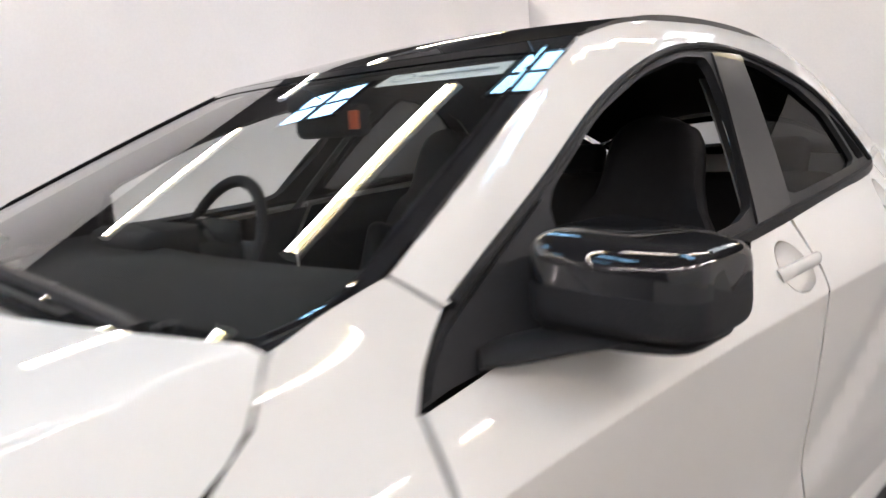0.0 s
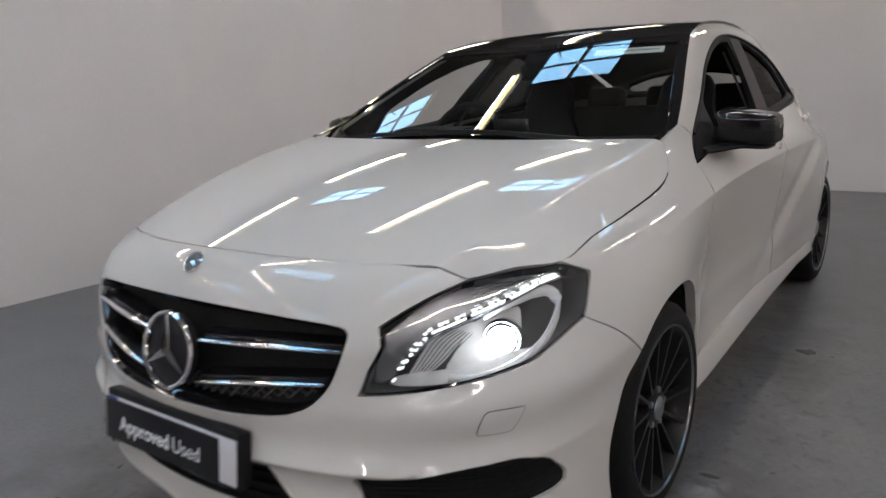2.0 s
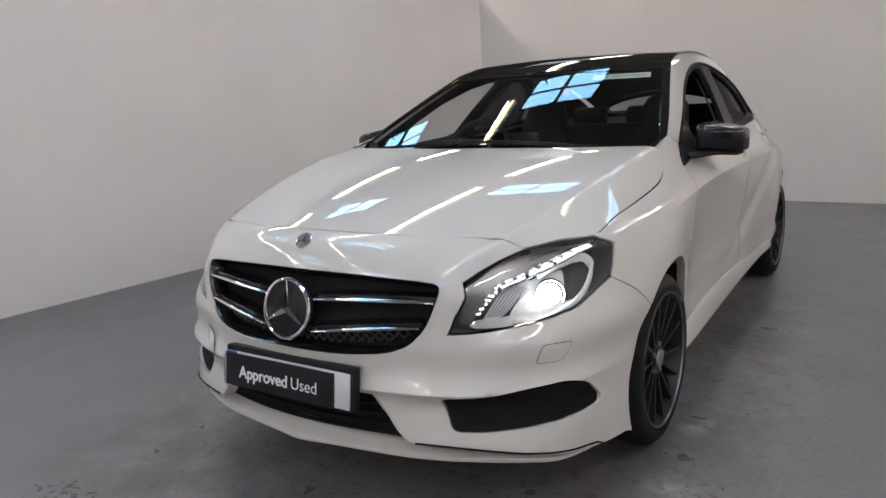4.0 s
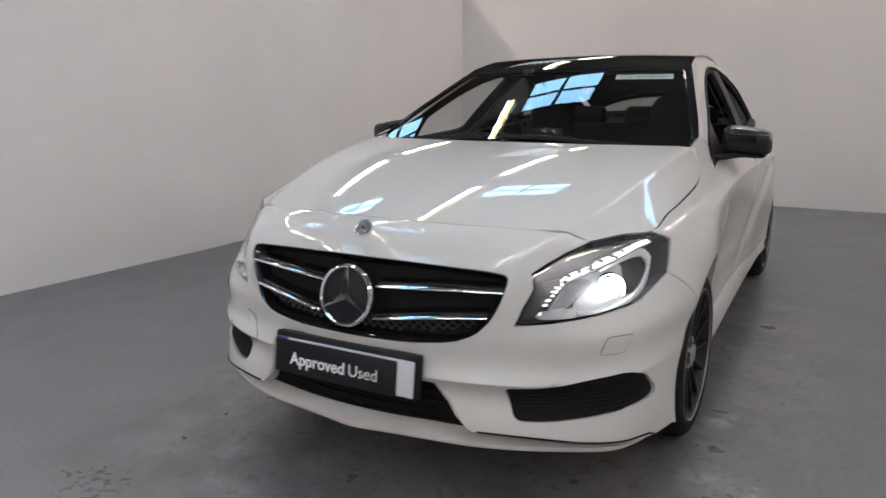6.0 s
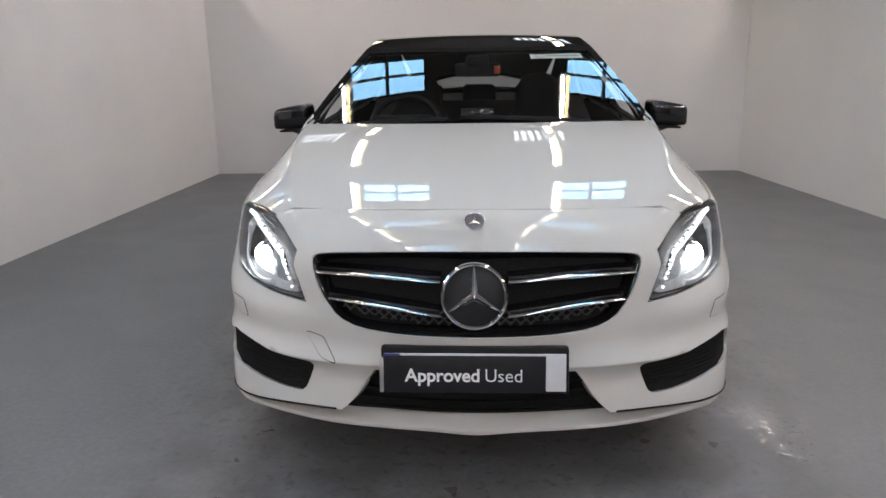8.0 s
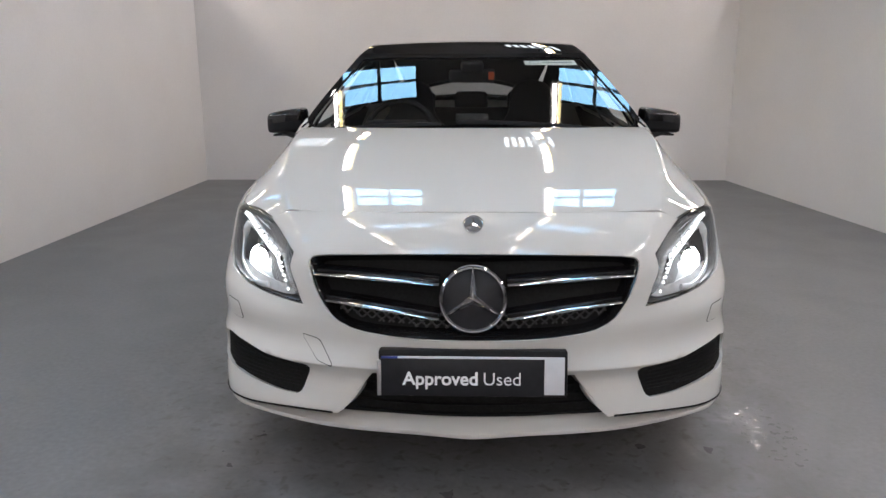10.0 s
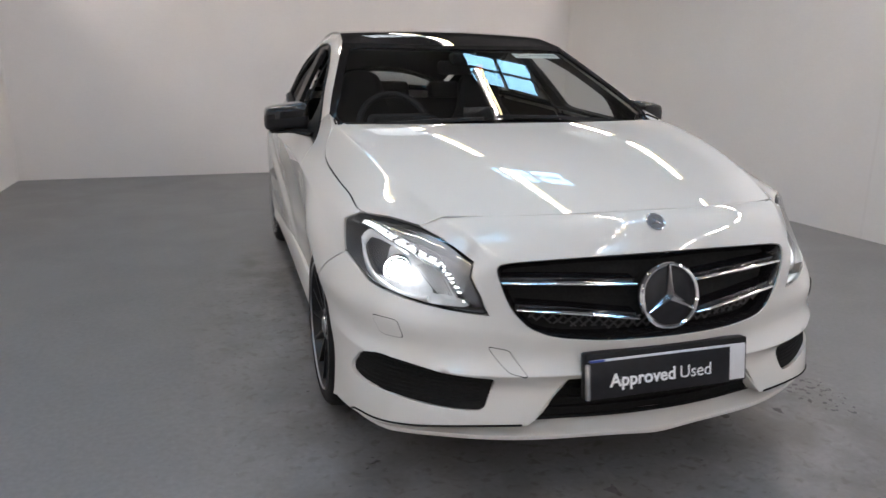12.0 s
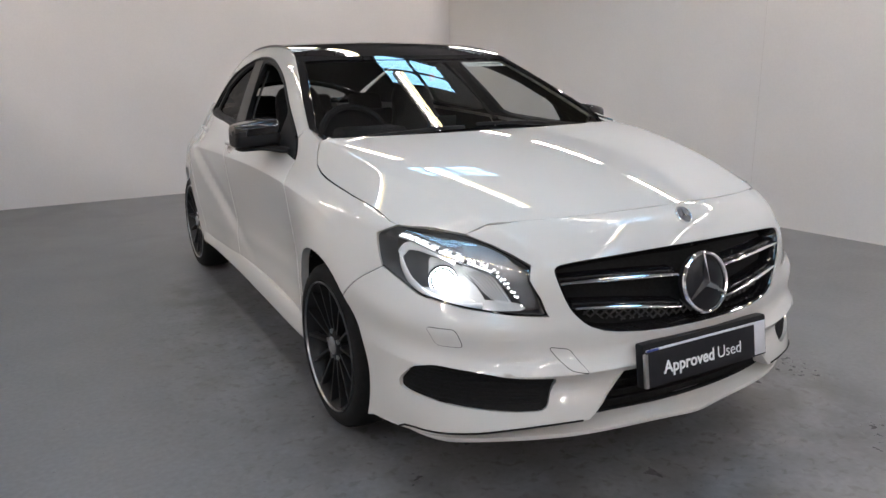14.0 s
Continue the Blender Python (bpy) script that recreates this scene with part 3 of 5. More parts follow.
    # thin brown drips of old oil
    base = mixed(math_of("MULTIPLY", math_of("MULTIPLY", near.outputs[0], noise_of(22, 12, 0.56, 0.66, 0.4)), 0.5), base, (0.045, 0.036, 0.024))
    # pale colour for the patch and for the painted glint of a tube
    scuff_glint = noise_of(13.0, 9, 0.40, 0.58, 0.6)
    for cx, cy, sx, sy in PALE_MARKS:
        base = mixed(math_of("MULTIPLY", spot(cx, cy, sx, sy, scuff_glint), 0.7), base, (0.34, 0.34, 0.34))
    base = mixed(spot(.945, .24, .035, .014), base, (0.03, 0.032, 0.025))
    base = mixed(math_of("MULTIPLY", noise_of(55, 2, 0.735, 0.76), 0.8), base, (0.03, 0.03, 0.03))
    l.new(base, b.inputs["Base Color"])
    rough = n.new("ShaderNodeMapRange")
    rough.inputs["To Min"].default_value, rough.inputs["To Max"].default_value = 0.42, 0.50
    l.new(noise_of(2.3, 6, 0.35, 0.7, 0.5), rough.inputs["Value"])
    wetness = math_of("MULTIPLY", math_of("MULTIPLY", near.outputs[0], noise_of(6.5, 6, 0.50, 0.78, 0.3)), 0.24)
    dry = math_of("SUBTRACT", math_of("SUBTRACT", rough.outputs[0], math_of("MULTIPLY", gloss, 0.07)), wetness)
    drops = noise_of(30.0, 5, 0.53, 0.64, 0.2)
    for cx, cy, sx, sy in WET_MARKS:
        dry = math_of("SUBTRACT", dry, math_of("MULTIPLY", spot(cx, cy, sx, sy, drops), 0.5))
    l.new(math_of("MAXIMUM", dry, 0.06), b.inputs["Roughness"])
    bp = n.new("ShaderNodeBump")
    bp.inputs["Strength"].default_value, bp.inputs["Distance"].default_value = 0.12, 0.003
    l.new(noise_of(60, 5, 0.0, 1.0), bp.inputs["Height"])
    l.new(bp.outputs[0], b.inputs["Normal"])
    return m


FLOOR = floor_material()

slab("floor", [(-14, -14), (14, -14), (14, 14), (-14, 14)], -0.2, 0.0, FLOOR, label="grey painted concrete floor with worn dark stains and painted shade round the car")
slab("wall_back", [(-3.3, 5.87), (3.2, 5.87), (3.2, 5.97), (-3.3, 5.97)], 0, BAY_H, WALL, label="white painted partition wall behind the car")
slab("wall_left", [(-3.2, 5.868), (-3.3, 5.868), (-3.40, 1.5), (-3.75, -2.6), (-3.65, -2.6), (-3.30, 1.5)], 0, SIDE_H, WALL, label="white painted partition wall")
slab("wall_right", [(3.04, 5.868), (4.0, -2.6), (4.1, -2.6), (3.14, 5.868)], 0, SIDE_H, WALL, label="white painted partition wall")
for nm, pts in (("hall_wall_1", [(-14.2, -14), (-14, -14), (-14, 14), (-14.2, 14)]), ("hall_wall_2", [(14, -14), (14.2, -14), (14.2, 14), (14, 14)]),
                ("hall_wall_3", [(-14, 14), (14, 14), (14, 14.2), (-14, 14.2)]), ("hall_wall_4", [(-14, -14.2), (14, -14.2), (14, -14), (-14, -14)])):
    slab(nm, pts, 0, HALL_H, HALL_GREY, label="grey clad wall of the hall")
slab("ceiling", [(-14, -14), (14, -14), (14, 14), (-14, 14)], HALL_H, HALL_H + 0.2, ROOF_DARK, label="dark roof of the hall")

# joint between two boards of the partition wall
SEAM = material("board_joint", (0.64, 0.615, 0.595), rough=0.9, grain=0.05)
y0 = 1.615
x0 = 3.04 + (5.868 - y0) * 0.1134
slab("trim", [(x0 - .0015, y0), (x0 + .02, y0 + .002), (x0 + .02, y0 + .008), (x0 - .0024, y0 + .006)], 0.0, SIDE_H - .002, SEAM, label="fine vertical joint between wall boards")

# ---- fluorescent battens, skylights ----
TUBE_WHITE = material("tube_white", (1, 1, 1), emit=(1.0, 0.91, 0.92), strength=30.0)
# left and right rows differ in strength to balance the walls
TUBE_LEFT = material("tube_left", (1, 1, 1), emit=(1.0, 0.89, 0.885), strength=60.0)
TUBE_RIGHT = material("tube_right", (1, 1, 1), emit=(1.0, 0.90, 0.905), strength=82.0)
# extra strong fill for unseen rows far in front of the car
FRONT_FILL = material("front_fill", (1, 1, 1), emit=(1.0, 0.91, 0.93), strength=112.0)
# glow in place of the yellowish lit band beside the tube
WARM_BAND = material("warm_band", (1, 1, 1), emit=(1.0, 0.78, 0.34), strength=8.0)
BATTEN = material("batten_white", (0.6, 0.6, 0.58), rough=0.5, grain=0.05)
SKY_GLOW = material("sky_beyond", (0, 0, 0), emit=(0.32, 0.65, 1.0), strength=8.0)
PANEL_GLOW = material("rooflight_sheet", (0.1, 0.1, 0.1), emit=(0.85, 0.93, 1.0), strength=3.0)
FRAME_DARK = material("skylight_frame", (0.05, 0.05, 0.05), rough=0.6, grain=0.1)


def batten(x, y0, y1, tube, z=2.9):
    b = thing("ceiling_light", "fluorescent batten with a glowing yellow band, hanging from the roof, lit", "ceiling light", "battens under the roof", (x, y0, z))
    l = y1 - y0
    part("batten_body", boxed((-.05, 0, .03), (.05, l, .08), .008), b, "white batten body", BATTEN)
    # the real tube, and an added glowing rod for the lit yellow band
    for dx, mt in ((-.022, tube), (.028, WARM_BAND)):
        part("tube", placed(lathe([(.03, .016), (l - .03, .016)], 8, "y"), Matrix.Translation((dx, 0, .0))), b, "glowing tube shape", mt)
    for yy in (.02, l - .02):
        part("tube_holder", boxed((-.05, yy - .012, -.02), (.05, yy + .012, .035), .004), b, "white tube holder", BATTEN)
        part("hanger", boxed((-.006, yy + (.2 if yy < 1 else -.2) - .006, .08), (.006, yy + (.2 if yy < 1 else -.2) + .006, HALL_H - z), 0), b, mat=FRAME_DARK)
    return b


# rows with k < -3 are unseen, added to brighten the car's front
for x in (-3.66, -1.3, .82, 3.32):
    for k in range(-8, 3):
        batten(x, .85 + 1.85 * k, 2.27 + 1.85 * k, tube=FRONT_FILL if k < -3 else TUBE_RIGHT if x > 2 else TUBE_LEFT if x < -2 else TUBE_WHITE)


def skylight(n, x0, x1, y0, y1, columns, rows, mt):
    """A framed roof window lying in the roof; its glow is the sky beyond."""
    z = HALL_H
    w = tagged(new("window_%d" % n), "roof window with bright daylight beyond", kind="structure")
    part("window_pane", boxed((x0, y0, z - .012), (x1, y1, z - .004)), w, "bright pane", mt)
    for k in range(columns + 1):
        x = x0 + (x1 - x0) * k / columns
        part("window_frame", boxed((x - .016, y0 - .016, z - .05), (x + .016, y1 + .016, z - .002), .003), w, mat=FRAME_DARK)
    for k in range(rows + 1):
        y = y0 + (y1 - y0) * k / rows
        part("window_bar", boxed((x0 - .016, y - .008, z - .04), (x1 + .016, y + .008, z - .003), .002), w, mat=FRAME_DARK)


for k, x in enumerate((-3.88, -1.45, .95)):
    skylight(k + 1, x, x + .85, 2.52, 3.02, 2, 2, SKY_GLOW)
    skylight(k + 4, x, x + .85, -1.6, -.8, 2, 2, SKY_GLOW)
    skylight(k + 7, x, x + .85, -4.9, -4.1, 2, 2, SKY_GLOW)
for k, x in enumerate((-5.0, -2.6, .45, 3.4)):
    skylight(k + 10, x, x + .7, 5.2, 6.3, 7, 1, PANEL_GLOW)

# ---- the car ----
car = thing("car", "white five-door hatchback with black roof, mirrors and wheels, headlights on", "car")
SIDES = ((1, "left"), (-1, "right"))


def both(name, data, parent, mat, label=""):
    """The same part on both sides."""
    return [part(name, data if s > 0 else mirrored(data), parent, label, mat) for s, _ in SIDES]


def full_loop(half):
    """A closed outline about the middle from its half with u >= 0."""
    return np.array(list(half) + [(-u, v) for u, v in reversed(half) if abs(u) > 1e-6])


def arc_yz(cy, cz, r, a0, a1, n, x=0.89):
    return [(x, cy + r * math.cos(radians(a0 + (a1 - a0) * k / (n - 1))), cz + r * math.sin(radians(a0 + (a1 - a0) * k / (n - 1)))) for k in range(n)]


ARCH_F = (-0.02, 0.315, 0.385)
ARCH_R = (2.672, 0.315, 0.385)

# head lamp outline, from the inner kink clockwise
LAMP3 = [(.549, -.828, .781), (.595, -.745, .815), (.653, -.638, .845), (.73, -.545, .864), (.796, -.471, .868), (.841, -.408, .833), (.852, -.43, .79), (.845, -.456, .736),
         (.80, -.60, .675), (.72, -.72, .650), (.62, -.81, .638), (.516, -.878, .632), (.534, -.86, .685), (.556, -.834, .738)]
LAMP = BODY.line(LAMP3)

# front bumper skin
arch_front = BODY.line(arc_yz(*ARCH_F, 196, 131, 12))
half = [(0, LEVELS[9])] + BODY.line([tuple(hood_front(x)) for x in (.12, .24, .35, .45, .53, .6)]) + [LAMP[2], LAMP[1], LAMP[0], LAMP[13], LAMP[12], LAMP[11], LAMP[10], LAMP[9], LAMP[8], LAMP[7]]
half += arch_front[::-1]
half += BODY.line([(.885, -.433, .225), (.852, -.623, .247), (.70, -.81, .275), (.55, -.90, .296), (.412, -.961, .304), (.30, -.985, .43)])
half += [(0, BODY.find((0, -1.0, .44))[1])]
bumper_outer = full_loop(half)
GRILLE3 = [(0, -.929, .799), (.25, -.91, .793), (.42, -.875, .782), (.478, -.863, .776), (.490, -.862, .762), (.478, -.88, .712), (.450, -.90, .645), (.410, -.925, .600), (.35, -.95, .576), (.20, -.988, .563), (0, -1.0, .561)]
grille_loop = full_loop([(0, BODY.find(GRILLE3[0])[1])] + BODY.line(GRILLE3[1:-1]) + [(0, BODY.find(GRILLE3[-1])[1])])
FOG3 = [(.491, -.909, .447), (.60, -.86, .458), (.72, -.79, .472), (.80, -.70, .480), (.845, -.63, .458), (.862, -.575, .405), (.86, -.58, .378), (.80, -.715, .366), (.70, -.795, .350), (.60, -.85, .340), (.527, -.884, .342)]
grille_loop = rounded(grille_loop, 1, 0.2)
fog_loop = BODY.line(FOG3)
fog_round = rounded(fog_loop, 2, 0.15)
mir_uv = lambda loop: np.array([(-u, v) for u, v in loop])
nose_line = BODY.line([(float(smooth_through(CREASE_PLAN, y)), y, z) for y, z in ((-.845, .80), (-.80, .83), (-.75, .855), (-.70, .875))])
bumper = part("front_bumper", panel(BODY, bumper_outer, [grille_loop, fog_round, mir_uv(fog_round)], res=0.022, depth=0.03, gap=0.0015, folds=[[(sd * .05, LEVELS[3] + dv), (sd * STEP[5], LEVELS[3] + dv)] for sd in (-1, 1) for dv in (-.004, .004)] + [[(sd * (u + du), v) for u, v in nose_line] for sd in (-1, 1) for du in (-.006, 0, .006)]), car, "white front bumper skin", PAINT)

# hood
hood_half = [tuple(hood_front(x)[:2]) for x in np.linspace(0, .653, 15)] + [tuple(p) for p in HOOD_EDGE[1:]] + [(x, .13 + .16 * (x / .762) ** 2) for x in np.linspace(.7, 0, 9)]
hood_loop = full_loop(hood_half)
hv = np.linspace(-.70, .27, 60)
hood_folds = [np.stack([sd * (smooth_through(CREASE_PLAN, hv) + da), hv], 1) for sd in (-1, 1) for da in (-.012, -.005, 0, .005, .012)]
hood = part("hood", panel(HOOD, hood_loop, res=0.025, depth=0.03, gap=0.0028, folds=hood_folds), car, "white hood", PAINT)

# fenders: between lamp, arch, door and hood
arch_f_all = BODY.line(arc_yz(*ARCH_F, 131, -14, 24))
hood_side = BODY.line([(x, y, float(hood_height(x, y))) for x, y in HOOD_EDGE[9::2]])
fender_loop = [LAMP[4], LAMP[5], LAMP[6], LAMP[7]] + arch_f_all + BODY.line([(.862, .405, .228), (.866, .40, .48), (.88, .385, .62), (.888, .385, .76), (.886, .395, .883), (.828, .409, .977), (.808, .437, 1.008), (.796, .468, 1.037), (.785, .496, 1.058), (.757, .44, 1.103), (.763, .345, 1.081)]) + hood_side[::-1]
side_folds = [[(STEP[5] + .05, LEVELS[7] + dv), (STEP[11], LEVELS[7] + dv)] for dv in (-.004, .004)]
both("fender", panel(BODY, fender_loop, res=0.022, depth=0.03, gap=0.0022, folds=side_folds), car, PAINT, "white front fender")

# doors
def belt(y):
    """Height of the lower window edge."""
    return float(np.interp(y, [.41, .55, 1.0, 1.5, 2.0, 2.25, 2.9], [.977, 1.0, 1.025, 1.05, 1.075, 1.09, 1.1]))


def belt_point(y):
    return (side_x(y, belt(y)), y, belt(y))


door_f = BODY.line([(.858, .41, .30), (.866, .405, .48), (.88, .39, .62), (.888, .39, .76), (.886, .40, .883), (.828, .414, .977)] + [belt_point(y) for y in (.6, .9, 1.2, 1.42)] + [(.888, 1.40, .86), (.876, 1.40, .61), (.853, 1.40, .36), (.852, 1.40, .30)])
door_r = BODY.line([(.852, 1.405, .30), (.853, 1.405, .36), (.876, 1.405, .61), (.888, 1.405, .86)] + [belt_point(y) for y in (1.43, 1.7, 2.0, 2.21)] + [(.86, 2.33, .95), (.886, 2.36, .82), (.88, 2.28, .70), (.87, 2.20, .55), (.856, 2.12, .36), (.855, 2.10, .30)])
doors = []
# round cups for the door handles
CUPS = {"front_door": BODY.find((.86, 1.315, .955)), "rear_door": BODY.find((.86, 2.09, .998))}


def cup_loop(uv, k=1.0):
    return np.array([(uv[0] + .062 * k * math.cos(a), uv[1] + .046 * k * math.sin(a)) for a in np.linspace(0, 2 * math.pi, 29)[:-1]])


for nm, loop, lb in (("front_door", door_f, "white front door"), ("rear_door", door_r, "white rear door")):
    doors += both(nm, panel(BODY, loop, [cup_loop(CUPS[nm])], res=0.02, depth=0.03, gap=0.0015, folds=side_folds), car, PAINT, lb)

# rear quarter, tail and tailgate
arch_r = BODY.line(arc_yz(*ARCH_R, 190, -10, 26))
tail_u = STEP[13]
quarter = BODY.line([(.86, 2.11, .26), (.856, 2.12, .36), (.87, 2.205, .55), (.88, 2.285, .70), (.886, 2.365, .82), (.86, 2.335, .95)] + [belt_point(y) for y in (2.22, 2.5, 2.85)]) + [(tail_u, LEVELS[9] + 0.02), (tail_u, 0.26)] + arch_r[::-1]
both("rear_quarter", panel(BODY, quarter, res=0.03, depth=0.03, gap=0.0015, folds=side_folds), car, PAINT, "white rear quarter panel")
part("rear_bumper", panel(BODY, [(tail_u, 0.26), (2 * TAIL - tail_u, 0.26), (2 * TAIL - tail_u, 0.62), (tail_u, 0.62)], res=0.05, depth=0.03, gap=0.0015), car, "white rear bumper", PAINT)
part("tailgate", panel(BODY, [(tail_u, 0.62), (2 * TAIL - tail_u, 0.62), (2 * TAIL - tail_u, 0.95), (tail_u, 0.95)], res=0.05, depth=0.03, gap=0.0015), car, "white tailgate", PAINT)

# pillars and roof rails
DLO_TOP = [(.508, 1.062), (.60, 1.104), (.737, 1.163), (.969, 1.267), (1.204, 1.343), (1.42, 1.385), (1.64, 1.388), (1.87, 1.35), (2.07, 1.272), (2.18, 1.175), (2.25, 1.092)]
dlo_top = spline(DLO_TOP, np.linspace(0, 1, 34))
rail_top = spline([(.443, 1.105), (.515, 1.140), (.62, 1.191), (.755, 1.256), (.91, 1.3285), (1.06, 1.396), (1.15, 1.419), (1.28, 1.441), (1.65, 1.457), (2.0, 1.426), (2.4, 1.320), (2.8, 1.17)], np.linspace(0, 1, 34))
rail = list(rail_top) + [(2.86, 1.13), (2.9, 1.098), (2.85, 1.092), (2.5, 1.09)] + list(dlo_top[::-1]) + [(.498, 1.060)]
both("roof_pillar", panel(FLANK, rail, res=0.025, depth=0.03, gap=0.001), car, PAINT, "white roof pillar")


# dark joints behind the panel gaps
def joint(sheet, uv, parent, sides=True, lift=.010, r=.006, mat=None):
    uv = dense(np.array(uv, float), .03, closed=False)
    p = sheet.at(uv[:, 0], uv[:, 1]) - sheet.normal(uv[:, 0], uv[:, 1]) * lift
    data = sweep(p, circle_profile(r, 6), up=(.3, .2, 1) if abs(p[0][2] - p[-1][2]) < .3 else (0, 1, .1))
    for s, _ in SIDES if sides else SIDES[:1]:
        part("panel_joint", data if s > 0 else mirrored(data), parent, "dark panel joint", mat or DARK)


joint(HOOD, HOOD_EDGE[8:-1], car)
joint(HOOD, [tuple(hood_front(x)[:2]) for x in np.linspace(-.64, .64, 41)], car, sides=False)
joint(BODY, door_f[:6], car, mat=JOINT_GREY, lift=.0085)
joint(BODY, [door_f[-5], door_f[-4], door_f[-3], door_f[-2]], car)
joint(BODY, door_r[-7:], car)
joint(BODY, [LAMP[7], arch_front[-1]], car)
joint(FLANK, [(.496, 1.06), (.47, 1.081), (.444, 1.102)], car, mat=JOINT_GREY, lift=.0085)
joint(BODY, BODY.line([(.866, -.575, .243), (.858, -.60, .256), (.835, -.64, .262), (.70, -.81, .279), (.55, -.90, .299), (.43, -.955, .306)]), car, lift=-.0002, r=.0033)

# ---- grille, badges, plate ----
grille = part("grille", panel(BODY, grille_loop, res=0.03, depth=0.0, lift=-0.06), car, "black radiator grille with chrome slats", MESH_BLACK)
rim_v, rim_f = [], []
loop3 = dense(grille_loop, 0.02)
n3 = BODY.normal(loop3[:, 0], loop3[:, 1])
base3 = BODY.at(loop3[:, 0], loop3[:, 1])
mid3 = np.array([0, -.95, .69])
inward = mid3 - base3
inward /= np.linalg.norm(inward, axis=1, keepdims=True)
for k in range(len(loop3)):
    sgn = np.sign(loop3[k, 0]) or 1
    rim_v += [base3[k] - n3[k] * 0.004, base3[k] + inward[k] * 0.008 - n3[k] * 0.010, base3[k] + inward[k] * 0.012 - n3[k] * 0.065]
m3 = len(loop3)
for k in range(m3):
    a, b = 3 * k, 3 * ((k + 1) % m3)
    rim_f += [(a, b, b + 1, a + 1), (a + 1, b + 1, b + 2, a + 2)]
part("grille_frame", (rim_v, rim_f), grille, "gloss black grille frame", GLOSS_BLACK)


def slat(x0, z0, x1, z1, y_in, y_out):
    """A winged slat: black blade with a chrome strip along its front edge."""
    n = 14
    xs = np.linspace(x0, x1, n)
    share = np.linspace(0, 1, n)
    zs = z0 + (z1 - z0) * share + 0.006 * np.sin(share * math.pi)
    ys = y_in + (y_out - y_in) * share**1.6
    path = np.stack([xs, ys, zs], 1)
    strip = sweep(path, lambda t: [(.009 * math.cos(a), (.0048 + .002 * math.sin(t * math.pi)) * math.sin(a)) for a in np.linspace(0, 2 * math.pi, 13)[:-1]])
    blade = sweep(path + [0, 0.022, 0.004], [(-0.03, -0.012), (-0.03, 0.014), (0.012, 0.010), (0.012, -0.008)])
    return strip, blade


for x0, z0, x1, z1, yi, yo in ((.098, .719, .474, .724, -.962, -.872), (.098, .623, .436, .650, -.985, -.898)):
    st, bl = slat(x0, z0, x1, z1, yi, yo)
    for s, _ in SIDES:
        blade = part("slat_blade", bl if s > 0 else mirrored(bl), grille, "gloss black slat", GLOSS_BLACK)
        part("slat_strip", st if s > 0 else mirrored(st), grille, "chrome slat strip", CHROME)

# diamond mesh below the lower slats
wires_v, wires_f = [], []
for d in (-1, 1):
    for k in range(-16, 17):
        x0 = k * 0.03
        pts = []
        for j in range(9):
            z = 0.575 + j * 0.009
            x = x0 + d * (z - 0.60) * 1.15
            if abs(x) < 0.40 and z > 0.578 + 0.19 * x * x and z < 0.622 + 0.12 * abs(x):
                pts.append((x, -0.955 + 0.42 * x * x + (0.0 if d > 0 else 0.002), z))
        if len(pts) > 2:
            v, f = sweep(pts, [(-.0022, -.002), (.0022, -.002), (.0022, .002), (-.0022, .002)], up=(0, 1, 0))
            wires_f += [tuple(i + len(wires_v) for i in q) for q in f]
            wires_v += v
part("grille_mesh", (wires_v, wires_f), grille, "grey diamond mesh", MESH_GREY)

# star emblem in the grille: a ring with three tapered arms on a black dome
EMB = Matrix.Translation((0, -.985, .684)) @ Matrix.Rotation(radians(-13), 4, "X")
emblem_v, emblem_f = lathe([(-.004 + .0065 * math.sin(a), .091 + .0065 * math.cos(a)) for a in np.linspace(0, 2 * math.pi, 9)[:-1]], 56, "y", closed=True)


emblem = part("grille_emblem", placed((emblem_v, emblem_f), EMB), car, "chrome ring with a three-armed star", CHROME)
dome = lathe([(.02, .089), (.004, .088), (-.003, .07), (-.007, .04), (-.008, .001)], 40, "y")
part("emblem_dome", placed(dome, EMB), emblem, "black emblem dome", PLATE_BLACK)
for k in range(3):
    a = radians(90 + 120 * k)
    tip = Vector((math.cos(a) * .087, -.012, math.sin(a) * .087))
    sd = Vector((-math.sin(a), 0, math.cos(a)))
    root = [sd * .012 + Vector((math.cos(a), 0, math.sin(a))) * .004, -sd * .012 + Vector((math.cos(a), 0, math.sin(a))) * .004]
    vs = [tip + sd * .002, tip - sd * .002, root[1] + Vector((0, -.010, 0)), Vector((0, -.024, 0)), root[0] + Vector((0, -.010, 0)), tip + Vector((0, -.004, 0))]
    part("emblem_arm", placed(([tuple(v) for v in vs], [(0, 5, 3, 4), (5, 1, 2, 3)]), EMB), emblem, mat=CHROME, smooth=False)

# round badge on the nose
uvb = BODY.find((0, -.874, .869))
pb, nb = BODY.at(np.array([0.0]), np.array([uvb[1]]))[0], BODY.normal(np.array([1e-3]), np.array([uvb[1]]))[0]
nb[0] = 0
BM = Matrix.Translation(Vector(pb + 0.003 * nb)) @ Vector(nb).to_track_quat("-Y", "Z").to_matrix().to_4x4()
badge = part("nose_badge", placed(lathe([(.004, .030), (-.003, .030), (-.005, .028), (-.004, .026), (-.002, .025)], 36, "y"), BM), car, "small round chrome nose badge", CHROME)
part("badge_face", placed(lathe([(-.002, .0255), (-.003, .012), (-.0032, .0005)], 30, "y"), BM), badge, "dark silver badge face", BADGE_GREY)
